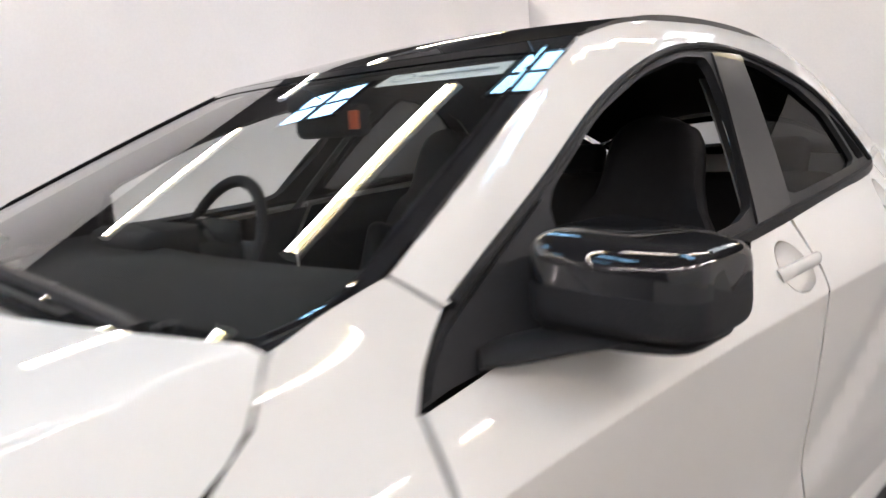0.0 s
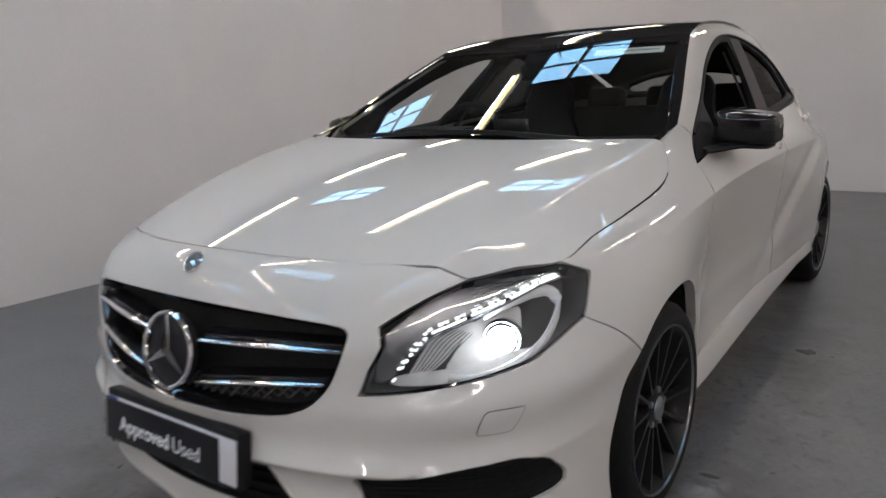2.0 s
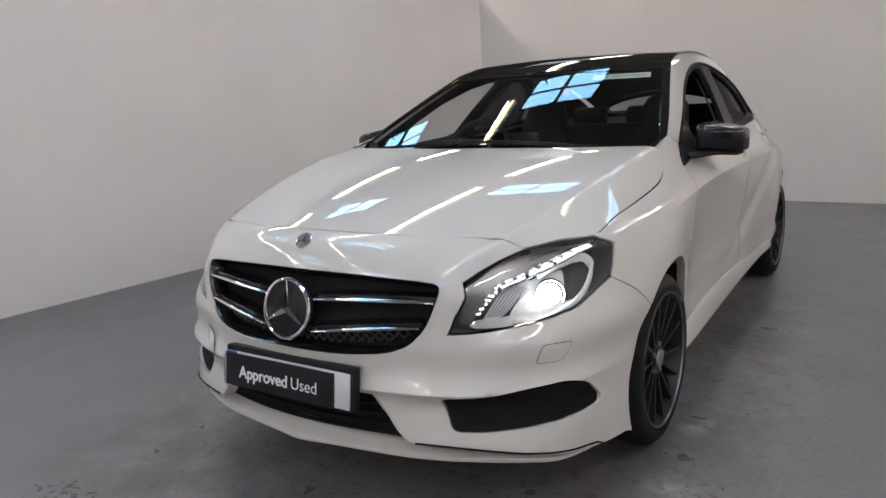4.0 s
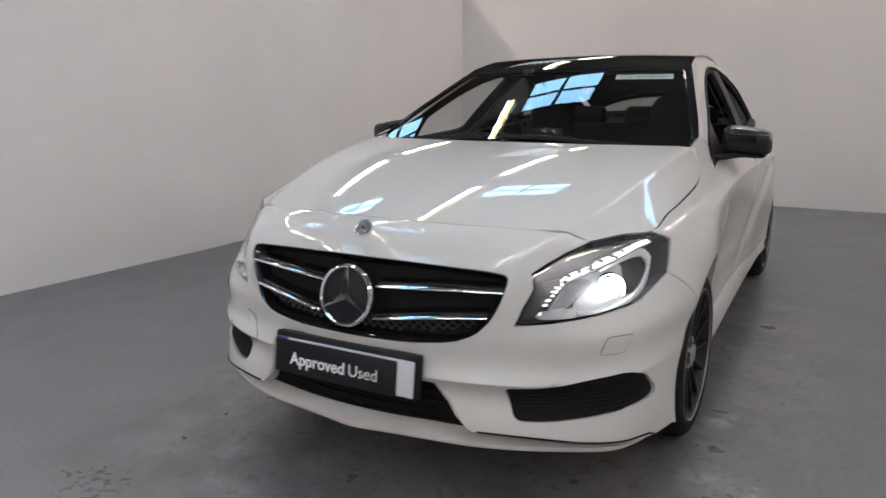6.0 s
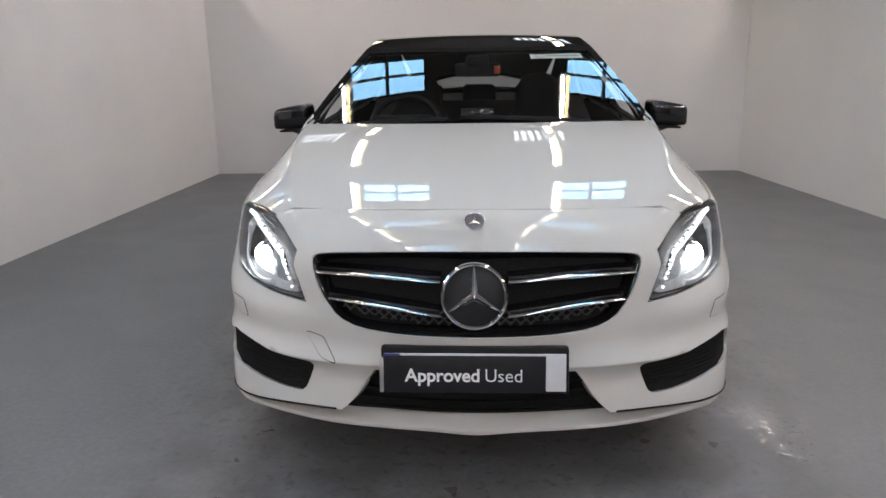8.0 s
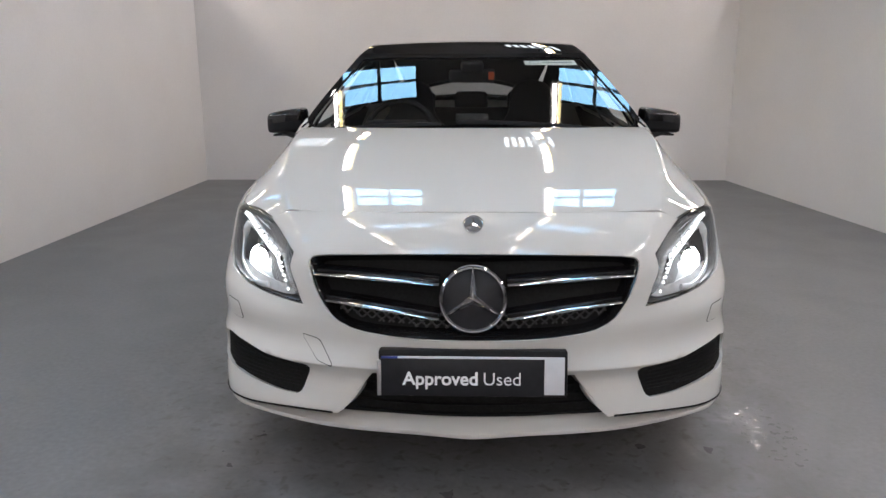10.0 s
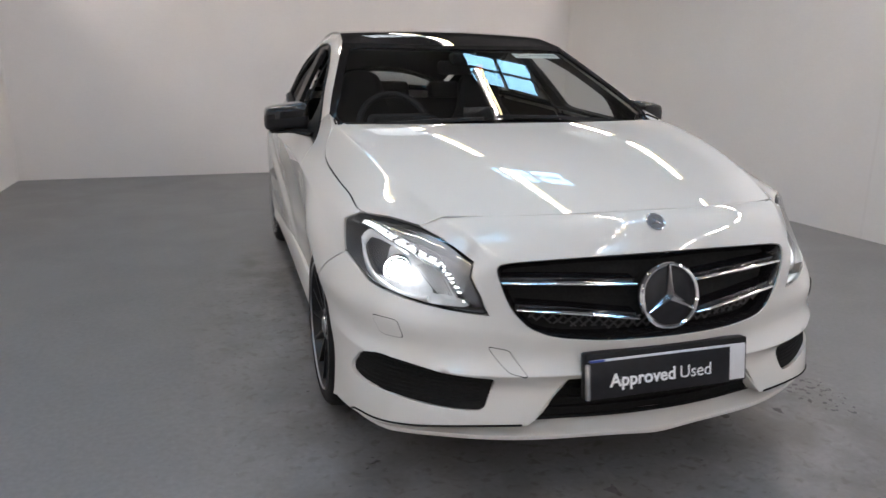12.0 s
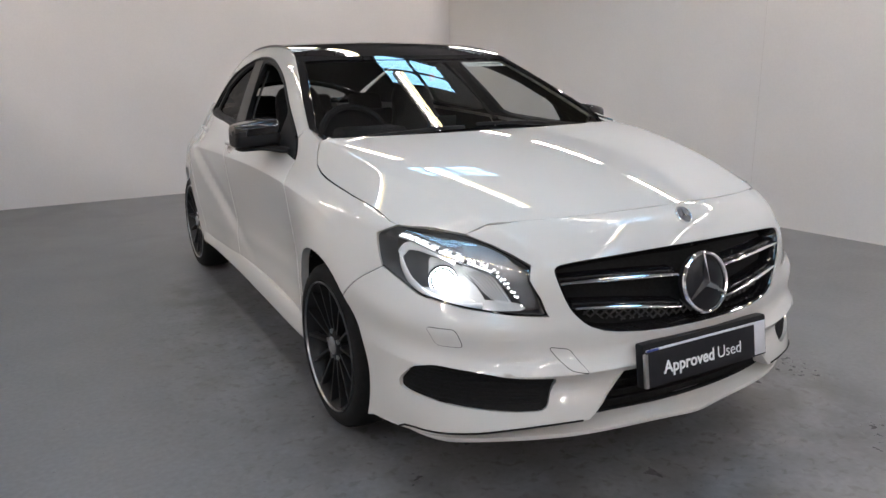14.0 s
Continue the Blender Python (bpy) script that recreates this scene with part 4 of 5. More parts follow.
for k in range(3):
    a = radians(90 + 120 * k)
    d, s2 = Vector((math.cos(a), 0, math.sin(a))), Vector((-math.sin(a), 0, math.cos(a)))
    vs = [d * .022 + Vector((0, -.0045, 0)), s2 * .004 + Vector((0, -.005, 0)), Vector((0, -.007, 0)), -s2 * .004 + Vector((0, -.005, 0))]
    part("badge_arm", placed(([tuple(v) for v in vs], [(0, 1, 2), (0, 2, 3)]), BM), badge, mat=CHROME, smooth=False)

# plate holder with a cover card
PM = Matrix.Translation((0, -1.016, .471)) @ Matrix.Rotation(radians(-8), 4, "X")
holder = part("plate_holder", moved(boxed((-.271, -.006, -.068), (.271, .03, .068), .006), PM), car, "black plate holder", TRIM_BLACK)
part("plate", moved(boxed((-.262, -.010, -.060), (.262, -.005, .050), .002), PM), holder, "white plate mostly covered by a card", PLATE_WHITE)
part("plate_band", moved(boxed((-.262, -.0125, .040), (-.215, -.009, .050), .0005), PM), holder, "blue plate band", PLATE_BLUE)
part("cover_card", moved(boxed((-.268, -.0145, -.064), (.204, -.0105, .0445), .001), PM), holder, "black cover card with white lettering", PLATE_BLACK)
part("plate_edge", moved(boxed((-.274, -.016, -.064), (-.262, -.004, .040), .002), PM), holder, "silver plate edge", SILVER)


def lettering(text, size, x, z, bold, parent):
    cu = bpy.data.curves.new("lettering", "FONT")
    cu.body, cu.size, cu.extrude, cu.offset, cu.space_character = text, size, 0.0006, bold, 1.0
    tmp = bpy.data.objects.new("tmp", cu)
    scene.collection.objects.link(tmp)
    bpy.context.view_layer.update()
    me = bpy.data.meshes.new_from_object(tmp.evaluated_get(bpy.context.evaluated_depsgraph_get()))
    bpy.data.objects.remove(tmp)
    w = max(v.co.x for v in me.vertices)
    me.transform(PM @ Matrix.Translation((x, -.0155, z)) @ Matrix.Rotation(radians(90), 4, "X"))
    me.materials.clear()
    me.materials.append(LETTER)
    ob = new("lettering", me)
    ob.parent = parent
    tagged(ob, "white lettering")
    return w


card = holder.children[2]
w1 = lettering("Approved", 0.0535, -.200, -.031, 0.0011, holder)
lettering("Used", 0.0535, -.200 + w1 + .014, -.031, -0.0002, holder)

# fog inserts, lower intake, splitter
fog_back = panel(BODY, fog_round, res=0.02, depth=0.0, lift=-0.012)
for o in both("fog_insert", fog_back, car, MESH_BLACK, "black fog insert"):
    pass
fz = np.linspace(.352, .44, 9)
for z in fz:
    pts = [BODY.at(np.array([u]), np.array([z + 0.012 + 0.02 * (u - .52)]))[0] - BODY.normal(np.array([u]), np.array([z]))[0] * 0.0108 for u in np.linspace(.56, .98, 12)]
    both("fog_slat", sweep(pts, [(-.002, -.0014), (.002, -.0014), (.002, .0014), (-.002, .0014)]), car, MESH_BLACK, "black fog slat")
intake = full_loop([(0, .52), (.33, .52), (.47, .235), (0, .235)])
lower = part("lower_intake", panel(BODY, intake, res=0.04, depth=0.0, lift=-0.05), car, "black lower air intake", MESH_BLACK)
for z in (.31, .34, .37, .40):
    pts = [(x, -.955 + .33 * x * x, z) for x in np.linspace(-.36, .36, 21)]
    part("intake_bar", sweep(pts, [(-.01, -.003), (.006, -.003), (.006, .003), (-.01, .003)]), lower, mat=MESH_BLACK)
# cheeks of the intake
for s, _ in SIDES:
    a = BODY.at(np.array([BODY.find((.30, -.985, .43))[0], BODY.find((.412, -.961, .304))[0]]), np.array([BODY.find((.30, -.985, .43))[1], BODY.find((.412, -.961, .304))[1]]))
    q = [a[0], a[1], a[1] + [-.03, .09, 0], a[0] + [-.03, .09, 0]]
    part("intake_cheek", ([(p[0] * s, p[1], p[2]) for p in q], [(0, 1, 2, 3)]), bumper, mat=PAINT)
front = spline([(-.857, -.627), (-.80, -.70), (-.66, -.805), (-.43, -.914), (-.2, -.962), (-.08, -.982), (0, -.993), (.08, -.982), (.2, -.962), (.43, -.914), (.66, -.805), (.80, -.70), (.857, -.627)], np.linspace(0, 1, 61))
tg = np.gradient(front, axis=0)
tg /= np.linalg.norm(tg, axis=1, keepdims=True)
out = np.stack([tg[:, 1], -tg[:, 0]], 1)
sv, sf = [], []
SECTION = [(-.16, .250), (-.02, .232), (.003, .233), (.006, .238), (.005, .247), (-.006, .254), (-.022, .263), (-.036, .279), (-.046, .300), (-.062, .306), (-.16, .275)]
m = len(SECTION)
for k in range(61):
    t = abs(k - 30) / 30
    end = max(0.0, (t - 0.86) / 0.14) ** 1.5
    keel = .018 * max(0.0, 1 - (t / .85) ** 2)
    for d, z in SECTION:
        z += keel * min(1, max(0, (.306 - z) / .05)) - .034 * t * max(0.0, (z - .247) / .055)
        d, z = d + (max(d, -.07) * .25 - .014 - d) * end, z + (.247 + (z - .247) * .2 - z) * end
        p = front[k] + out[k] * d
        sv.append((p[0], p[1], z))
for k in range(60):
    for j in range(m):
        a, b = k * m + j, k * m + (j + 1) % m
        sf.append((a, b, b + m, a + m))
sf += [tuple(range(m))[::-1], tuple(range(60 * m, 61 * m))]
part("front_splitter", (sv, sf), car, "white front splitter lip", PAINT)

# washer covers and towing cover, set in thin joints
def filleted(poly, d, n=4):
    """Rounds each corner of a closed outline with an arc that starts d before it."""
    p, out = np.array(poly, float), []
    for a, b, c in zip(np.roll(p, 1, axis=0), p, np.roll(p, -1, axis=0)):
        e, g = b + (a - b) * d / np.linalg.norm(a - b), b + (c - b) * d / np.linalg.norm(c - b)
        out += [(1 - t) ** 2 * e + 2 * t * (1 - t) * b + t * t * g for t in np.linspace(0, 1, n)]
    return np.array(out)


def cover(name, loop, label, side):
    lp = filleted([BODY.find((abs(p[0]), p[1], p[2])) for p in loop], .013)
    for nm, gp, lift, mt, lb in (("cover_joint", -0.0018, 0.0018, DARK, "dark joint"), (name, 0.0, 0.0030, PAINT, label)):
        d = panel(BODY, inset(lp, gp), res=0.015, depth=0.0, lift=lift)
        part(nm, d if side > 0 else mirrored(d), bumper, lb, mt)


WASH = [(.803, -.660, .591), (.744, -.731, .590), (.735, -.756, .541), (.792, -.696, .540)]
cover("washer_cover", WASH, "white washer cover", 1)
cover("washer_cover", WASH, "white washer cover", -1)
cover("towing_cover", [(.52, -.886, .54), (.464, -.915, .531), (.416, -.951, .458), (.466, -.929, .47)], "white towing eye cover", -1)

# ---- head lamps ----
lamp_round = rounded(LAMP, 1, 0.12)
lens_data = panel(BODY, lamp_round, res=0.02, depth=0.008, gap=0.002)
bowl_data = panel(BODY, inset(lamp_round, 0.004), res=0.03, depth=-0.085, lift=-0.09)


def deep(u, v, d):
    """A place behind the lamp's face."""
    p = BODY.at(np.array([u]), np.array([v]))[0] - BODY.normal(np.array([u]), np.array([v]))[0] * d
    return p


bulb_uv = (.868, .744)
led_line = spline([(1.075, .886), (.965, .868), (.876, .836), (.80, .810), (.735, .789), (.675, .772), (.638, .747), (.609, .718), (.585, .684)], np.linspace(0, 1, 37))
ring_line = spline([(.815, .797), (.87, .817), (.94, .834), (1.022, .833), (1.043, .806), (1.025, .755), (.98, .714), (.915, .694), (.85, .681), (.785, .676), (.72, .682)], np.linspace(0, 1, 40))
upper_loop = rounded([(1.10, .915)] + [(u, v + .004) for u, v in led_line[::4]] + [(.548, .675), (.545, .71), (.572, .775), (.655, .825), (.785, .895), (.945, .922)], 1, .1)
plate_loop = rounded([(1.0, .708), (.93, .690), (.80, .676), (.60, .668), (.575, .674), (.60, .690), (.70, .698), (.80, .705), (.90, .715)], 1, .15)
turn_loop = rounded([(.80, .789), (.735, .780), (.682, .758), (.655, .730), (.622, .690), (.65, .686), (.70, .704), (.748, .744)], 1, .12)
dish_loop = rounded([(.80, .79), (.87, .812), (.93, .815), (.935, .735), (.90, .708), (.84, .692), (.74, .69), (.715, .70), (.755, .742)], 1, .15)
led_box = ([(x, y, z) for x in (-.0026, .0026) for y in (-.003, .003) for z in (-.0024, .0024)], [(0, 1, 3, 2), (4, 6, 7, 5), (0, 4, 5, 1), (2, 3, 7, 6), (0, 2, 6, 4), (1, 5, 7, 3)])
for s, _ in SIDES:
    f = (lambda d: d) if s > 0 else mirrored
    head = part("headlight", f(bowl_data), car, "lit headlight with xenon projector and light strip", LAMP_GREY)
    le = part("lamp_lens", f(lens_data), head, "clear lamp lens", LENS)
    le.visible_shadow = False
    # black border under the edge of the lens
    part("lens_border", f(panel(BODY, inset(lamp_round, .0025), [inset(lamp_round, .0062)], res=0.02, depth=0.0, lift=-0.006)), head, "black lens border", GLOSS_BLACK)
    c, fw = deep(*bulb_uv, .066), BODY.normal(np.array([bulb_uv[0]]), np.array([bulb_uv[1]]))[0]
    fw = fw * np.array([.45, 1, .3])
    m = Matrix.Translation(Vector(c)) @ Vector(fw).to_track_quat("-Y", "Z").to_matrix().to_4x4()
    part("projector_ring", f(placed(lathe([(.03, .049), (-.012, .047), (-.018, .042), (-.012, .037), (.03, .035)], 32, "y"), m)), head, "chrome projector ring", LAMP_SILVER)
    part("projector_lens", f(placed(lathe([(.0, .0295), (-.014, .028), (-.024, .0215), (-.030, .0115), (-.032, .0005)], 28, "y"), m)), head, "glowing projector lens", XENON)
    part("projector_collar", f(placed(lathe([(.012, .0355), (-.010, .0352), (-.013, .0325), (-.008, .0305), (.012, .030)], 28, "y"), m)), head, "black projector collar", GLOSS_BLACK)
    part("reflector", f(panel(BODY, dish_loop, res=0.02, depth=0.0, lift=-0.066)), head, "silver lamp reflector", LAMP_SATIN)
    part("lower_plate", f(panel(BODY, plate_loop, res=0.02, depth=0.012, lift=-0.042)), head, "satin silver lower cover", LAMP_SATIN)
    turn = part("turn_reflector", f(panel(BODY, turn_loop, res=0.02, depth=0.02, lift=-0.04)), head, "ribbed silver turn lamp", LAMP_RING)
    for k in range(7):
        w = k / 6
        ln = [deep(u0 + (u1 - u0) * w, v0 + (v1 - v0) * w, .037) for u0, v0, u1, v1 in ((.742, .776, .784, .762), (.694, .757, .752, .741), (.664, .729, .725, .722), (.634, .696, .690, .700))]
        part("turn_rib", f(sweep(spline(ln, np.linspace(0, 1, 9)), circle_profile(.0010, 5))), head, mat=LAMP_GREY)
    wide = lambda t: [(.006 * math.cos(a), (.014 if .25 < t < .62 else .010) * math.sin(a)) for a in np.linspace(0, 2 * math.pi, 11)[:-1]]
    part("light_guide", f(sweep([deep(u, v, .034) for u, v in ring_line], wide)), head, "pale light guide ring", LAMP_RING)
    upper = part("upper_cover", f(panel(BODY, upper_loop, res=0.02, depth=0.0, lift=-0.03)), head, "silvery ribbed upper cover", LAMP_CHROME_DARK)
    part("strip_shelf", f(sweep([deep(u, v - .011, .026) for u, v in led_line[:-5]], [(-.008, -.002), (.012, -.002), (.012, .003), (-.008, .003)])), head, "silver strip shelf", LAMP_SILVER)
    for k in range(36):
        u, v = led_line[k] + (led_line[k + 1] - led_line[k]) * .5
        for row in (0, 1):
            if (k % 7 == 6) if row == 0 else (k % 3 == 2):
                continue
            p = deep(u + .002 * row, v + (.0055 if row else -.0045), .020)
            way = deep(*led_line[k + 1], .020) - deep(*led_line[k], .020)
            turned = Vector(way).to_track_quat("X", "Z").to_matrix().to_4x4()
            part("led", f(placed(led_box, Matrix.Translation(Vector(p)) @ turned @ Matrix.Scale((1.55 if row else 2.3) * (1 if k < 28 else .6), 4, (1, 0, 0)) @ Matrix.Scale(1.0 if row else .8, 4, (0, 0, 1)))), head, mat=LED, smooth=False)
        if k % 3 == 0:
            p = deep(u, v - .001, .018)
            part("led_divider", f(placed(led_box, Matrix.Translation(Vector(p)) @ Matrix.Scale(.5, 4, (1, 0, 0)) @ Matrix.Scale(2.0, 4, (0, 0, 1)))), head, mat=LAMP_GREY, smooth=False)
    # fine lines on the upper cover
    for k in range(6):
        ln = [deep(u, v + .016 + (.014 + .0006 * j) * k * .75, .026) for j, (u, v) in enumerate(led_line[1:21:2])]
        part("cover_rib", f(sweep(ln, circle_profile(.0018, 5))), head, mat=LAMP_GREY if k % 2 else LAMP_SILVER)

# ---- glasshouse ----
sh, sl_ = SCREEN.half, SCREEN.length
so = [(-sh, .0), (sh, .0), (sh, sl_), (-sh, sl_)]
screen_edge = [(sh - .16, .006), (sh - .075, .045), (sh - .035, .12), (sh - .030, .19), (sh - .034, .30), (sh - .037, .45), (sh - .042, .60), (sh - .046, sl_ - .05)]
si = rounded(screen_edge + [(-u, v) for u, v in reversed(screen_edge)], 1, .12)
screen = part("windscreen_surround", panel(SCREEN, so, [si], res=0.025, depth=0.012, gap=0.002), car, "gloss black windscreen surround", GLOSS_BLACK)
wg = part("windscreen", panel(SCREEN, inset(si, -.004), res=0.03, depth=0.0, lift=-.002), car, "clear windscreen with a sticker", SCREEN_GLASS)
wg.visible_shadow = False
strip_uv = spline(screen_edge[1:], np.linspace(0, 1, 30))
strip_p = SCREEN.at(strip_uv[:, 0], strip_uv[:, 1])
strip_p = np.concatenate([spline([(.752, .292, 1.070), (.748, .36, 1.080), (.736, .415, 1.094), strip_p[8]], np.linspace(0, 1, 9))[:-1], strip_p[8:]])
for s, _ in SIDES:
    data = sweep(strip_p, circle_profile(.0045, 6))
    part("pillar_strip", data if s > 0 else mirrored(data), screen, "gloss black pillar strip", GLOSS_BLACK)
ro = [(-ROOF.half, 0.0), (ROOF.half, 0.0), (ROOF.half, ROOF.length), (-ROOF.half, ROOF.length)]
part("roof", panel(ROOF, ro, res=0.04, depth=0.02, gap=0.003), car, "gloss black glass roof", GLOSS_BLACK)
part("headliner", panel(ROOF, inset(ro, .01), res=0.08, depth=0.0, lift=-.035), car, "dark headliner", CABIN)
rr = [(-REAR_SCREEN.half, 0.0), (REAR_SCREEN.half, 0.0), (REAR_SCREEN.half, REAR_SCREEN.length), (-REAR_SCREEN.half, REAR_SCREEN.length)]
ri = rounded(inset(rr, .075), 2, .15)
rw = part("rear_screen_surround", panel(REAR_SCREEN, rr, [ri], res=0.04, depth=0.015), car, "gloss black rear screen surround", GLOSS_BLACK)
rg = part("rear_screen", panel(REAR_SCREEN, ri, res=0.05, depth=0.0), rw, "lightly tinted rear screen", REAR_GLASS)
rg.visible_shadow = False

# side windows
belt_line = [(y, belt(y)) for y in np.linspace(.414, 2.25, 28)]
dlo = belt_line + list(dlo_top[::-1]) + [(.474, 1.039), (.447, 1.018), (.429, .996)]
pane_f = rounded([(.725, 1.036), (.745, 1.150), (.975, 1.258), (1.205, 1.330), (1.40, 1.366), (1.515, 1.366), (1.42, 1.20), (1.29, 1.060)], 2, .12)
pane_r = rounded([(1.475, 1.072), (1.58, 1.23), (1.705, 1.368), (1.80, 1.352), (1.94, 1.302), (2.04, 1.23), (2.045, 1.100)], 2, .1)
pane_q = rounded([(2.068, 1.104), (2.064, 1.232), (2.125, 1.195), (2.212, 1.106)], 1, .08)
frames = both("window_frame", panel(FLANK, inset(dlo, .001), [pane_f, pane_r, pane_q], res=0.025, depth=0.02, lift=-0.004), car, TRIM_BLACK, "black window frame")
post = [(1.28, 1.04), (1.40, 1.20), (1.545, 1.375), (1.70, 1.375), (1.59, 1.23), (1.47, 1.06)]
for k, (s, _) in enumerate(SIDES):
    f = (lambda d: d) if s > 0 else mirrored
    for nm, lp, mt, lb in (("rear_pane", pane_r, TINT_GLASS, "tinted rear side window"), ("quarter_pane", pane_q, REAR_GLASS, "lightly tinted quarter window")):
        o = part(nm, f(panel(FLANK, inset(lp, -.006), res=0.04, depth=0.0, lift=-.016)), frames[k], lb, mt)
        o.visible_shadow = False
    part("centre_post", f(panel(FLANK, post, res=0.03, depth=0.006, lift=.001)), frames[k], "satin grey centre post", SATIN_GREY)
    edge = [(side_x(y, z) + .001, y, z) for y, z in dlo_top]
    part("window_seal", f(sweep(edge, circle_profile(.007, 6))), frames[k], "black rubber seal", TRIM_BLACK)
    edge2 = [(side_x(y, belt(y)) + .004, y, belt(y) - .004) for y in np.linspace(.6, 2.2, 24)]
    part("belt_moulding", f(sweep(edge2, [(-.006, -.009), (.006, -.009), (.006, .010), (-.006, .010)])), frames[k], "black belt moulding", TRIM_BLACK)
    # bright inner frame behind the front pane
    part("inner_post", f(panel(FLANK, [(1.345, 1.04), (1.372, 1.04), (1.572, 1.35), (1.540, 1.35)], res=0.04, depth=0.004, lift=-.05)), frames[k], "beige inner post trim", CABIN_LIGHT)
    part("pillar_trim", f(panel(FLANK, rail, res=0.05, depth=0.0, lift=-.034)), car, "dark pillar trim", CABIN)
    for nm, lp in (("door_card", door_f), ("door_card", door_r)):
        part(nm, f(panel(BODY, inset(lp, .004), res=0.06, depth=0.0, lift=-.045)), doors[k if lp is door_f else 2 + k], "black inner door card", CABIN)
    # door handles in round cups
    for idx, (py, pz) in ((0, (1.315, .955)), (2, (2.09, .998))):
        uv = CUPS["front_door" if idx == 0 else "rear_door"]
        n = BODY.normal(np.array([uv[0]]), np.array([uv[1]]))[0]
        bowl_v, bowl_f = [], []
        for k_, d in ((1.0, .0), (.94, .006), (.78, .014), (.5, .019), (.02, .021)):
            lp = cup_loop(uv, k_)
            bowl_v += list(BODY.at(lp[:, 0], lp[:, 1]) - n * d)
        for i in range(4):
            for j in range(28):
                q0, q1 = i * 28 + j, i * 28 + (j + 1) % 28
                bowl_f.append((q0, q1, q1 + 28, q0 + 28))
        part("handle_cup", f((bowl_v, bowl_f)), doors[idx + k], "white handle cup", PAINT)
        hd = [BODY.at(np.array([uv[0] + d]), np.array([uv[1] + .004]))[0] + n * h for d, h in ((-.076, .001), (-.070, .008), (-.035, .014), (.03, .015), (.078, .011), (.088, .001))]
        part("handle", f(sweep(spline(hd, np.linspace(0, 1, 17)), lambda t: [(.008 * math.cos(a), .013 * math.sin(a)) for a in np.linspace(0, 2 * math.pi, 11)[:-1]])), doors[idx + k], "white door handle", PAINT)

# outer mirrors
for s, _ in SIDES:
    f = (lambda d: d) if s > 0 else mirrored
    def shell(x0, x1, y0, y1, z0, z1, p, nx=28, na=36, sag=.010):
        """A rounded mirror shell as a swelling tube along x; its front turns back towards the outer end."""
        v, fc = [], []
        for i in range(nx + 1):
            t = (1 - math.cos(math.pi * i / nx)) / 2
            k = max((1 - abs(2 * t - 1) ** p) ** (1 / p), .02)
            cx = x0 + (x1 - x0) * t
            f0, b0 = y0 + .055 * t ** 2.2, y1
            top, low = z1 - .020 * t ** 1.6, z0
            for j in range(na):
                a = 2 * math.pi * j / na
                c, sn = math.cos(a), math.sin(a)
                yy = math.copysign(abs(c) ** .42, c)
                zz = math.copysign(abs(sn) ** .40, sn)
                v.append((cx, (f0 + b0) / 2 + (b0 - f0) / 2 * yy * k, (top + low) / 2 - sag * t + (top - low) / 2 * zz * (k if sn > 0 else k ** .5)))
        for i in range(nx):
            for j in range(na):
                a, b = i * na + j, i * na + (j + 1) % na
                fc.append((a, a + na, b + na, b))
        fc += [tuple(range(na)), tuple(range(nx * na, nx * na + na))[::-1]]
        p, n = np.array(v), np.zeros((len(v), 3))
        for q in fc[:-2]:
            n[list(q)] += np.cross(p[q[2]] - p[q[0]], p[q[3]] - p[q[1]])
        n /= np.linalg.norm(n, axis=1, keepdims=True) + 1e-12
        if (n[:, 2] * (p[:, 2] - p[:, 2].mean())).sum() < 0:
            n, fc = -n, [q[::-1] for q in fc]
        return v, fc, n
    sv_, sf_, sn_ = shell(.822, 1.006, .578, .79, 1.020, 1.136, 7.0, nx=40, na=48)
    where = [np.mean([sv_[i] for i in fc], axis=0) for fc in sf_]
    band = [1.062 < p[2] < 1.074 and p[1] < .70 and p[0] > .885 for p in where]
    mir = part("door_mirror", f((sv_, [fc for fc, p, h in zip(sf_, where, band) if p[2] > 1.066 and not h], sn_)), car, "gloss black door mirror", GLOSS_BLACK)
    part("mirror_housing", f((sv_, [fc for fc, p, h in zip(sf_, where, band) if p[2] <= 1.066 and not h], sn_)), mir, "matt black lower mirror housing", TRIM_BLACK)
    part("indicator", f((sv_, [fc for fc, h in zip(sf_, band) if h], sn_)), mir, "smoked indicator strip", SATIN_GREY)
    base_v = shell(.824, .985, .594, .782, 1.006, 1.034, 7.0)
    part("mirror_base", f(base_v), mir, "matt black mirror base", TRIM_BLACK)
    part("mirror_arm", f(sweep([(.80, .53, 1.004), (.83, .56, 1.006), (.87, .61, 1.011), (.92, .67, 1.012)], lambda t: [(.05 * math.cos(a) * (1 - .2 * t), .012 * math.sin(a)) for a in np.linspace(0, 2 * math.pi, 13)[:-1]])), mir, "matt black mirror arm", TRIM_BLACK)
    part("mirror_glass", f(([(.838, .793, 1.03), (.996, .784, 1.03), (.996, .784, 1.10), (.838, .793, 1.12)], [(0, 1, 2, 3)])), mir, "mirror glass", CHROME, smooth=False)
    part("mirror_sail", f(panel(FLANK, [(.428, .984), (.53, .993), (.625, 1.006), (.714, 1.114), (.733, 1.15), (.66, 1.118), (.60, 1.092), (.515, 1.052), (.48, 1.034), (.455, 1.014), (.438, .998)], res=0.03, depth=0.008, lift=.002)), mir, "matt black mirror sail", TRIM_BLACK)

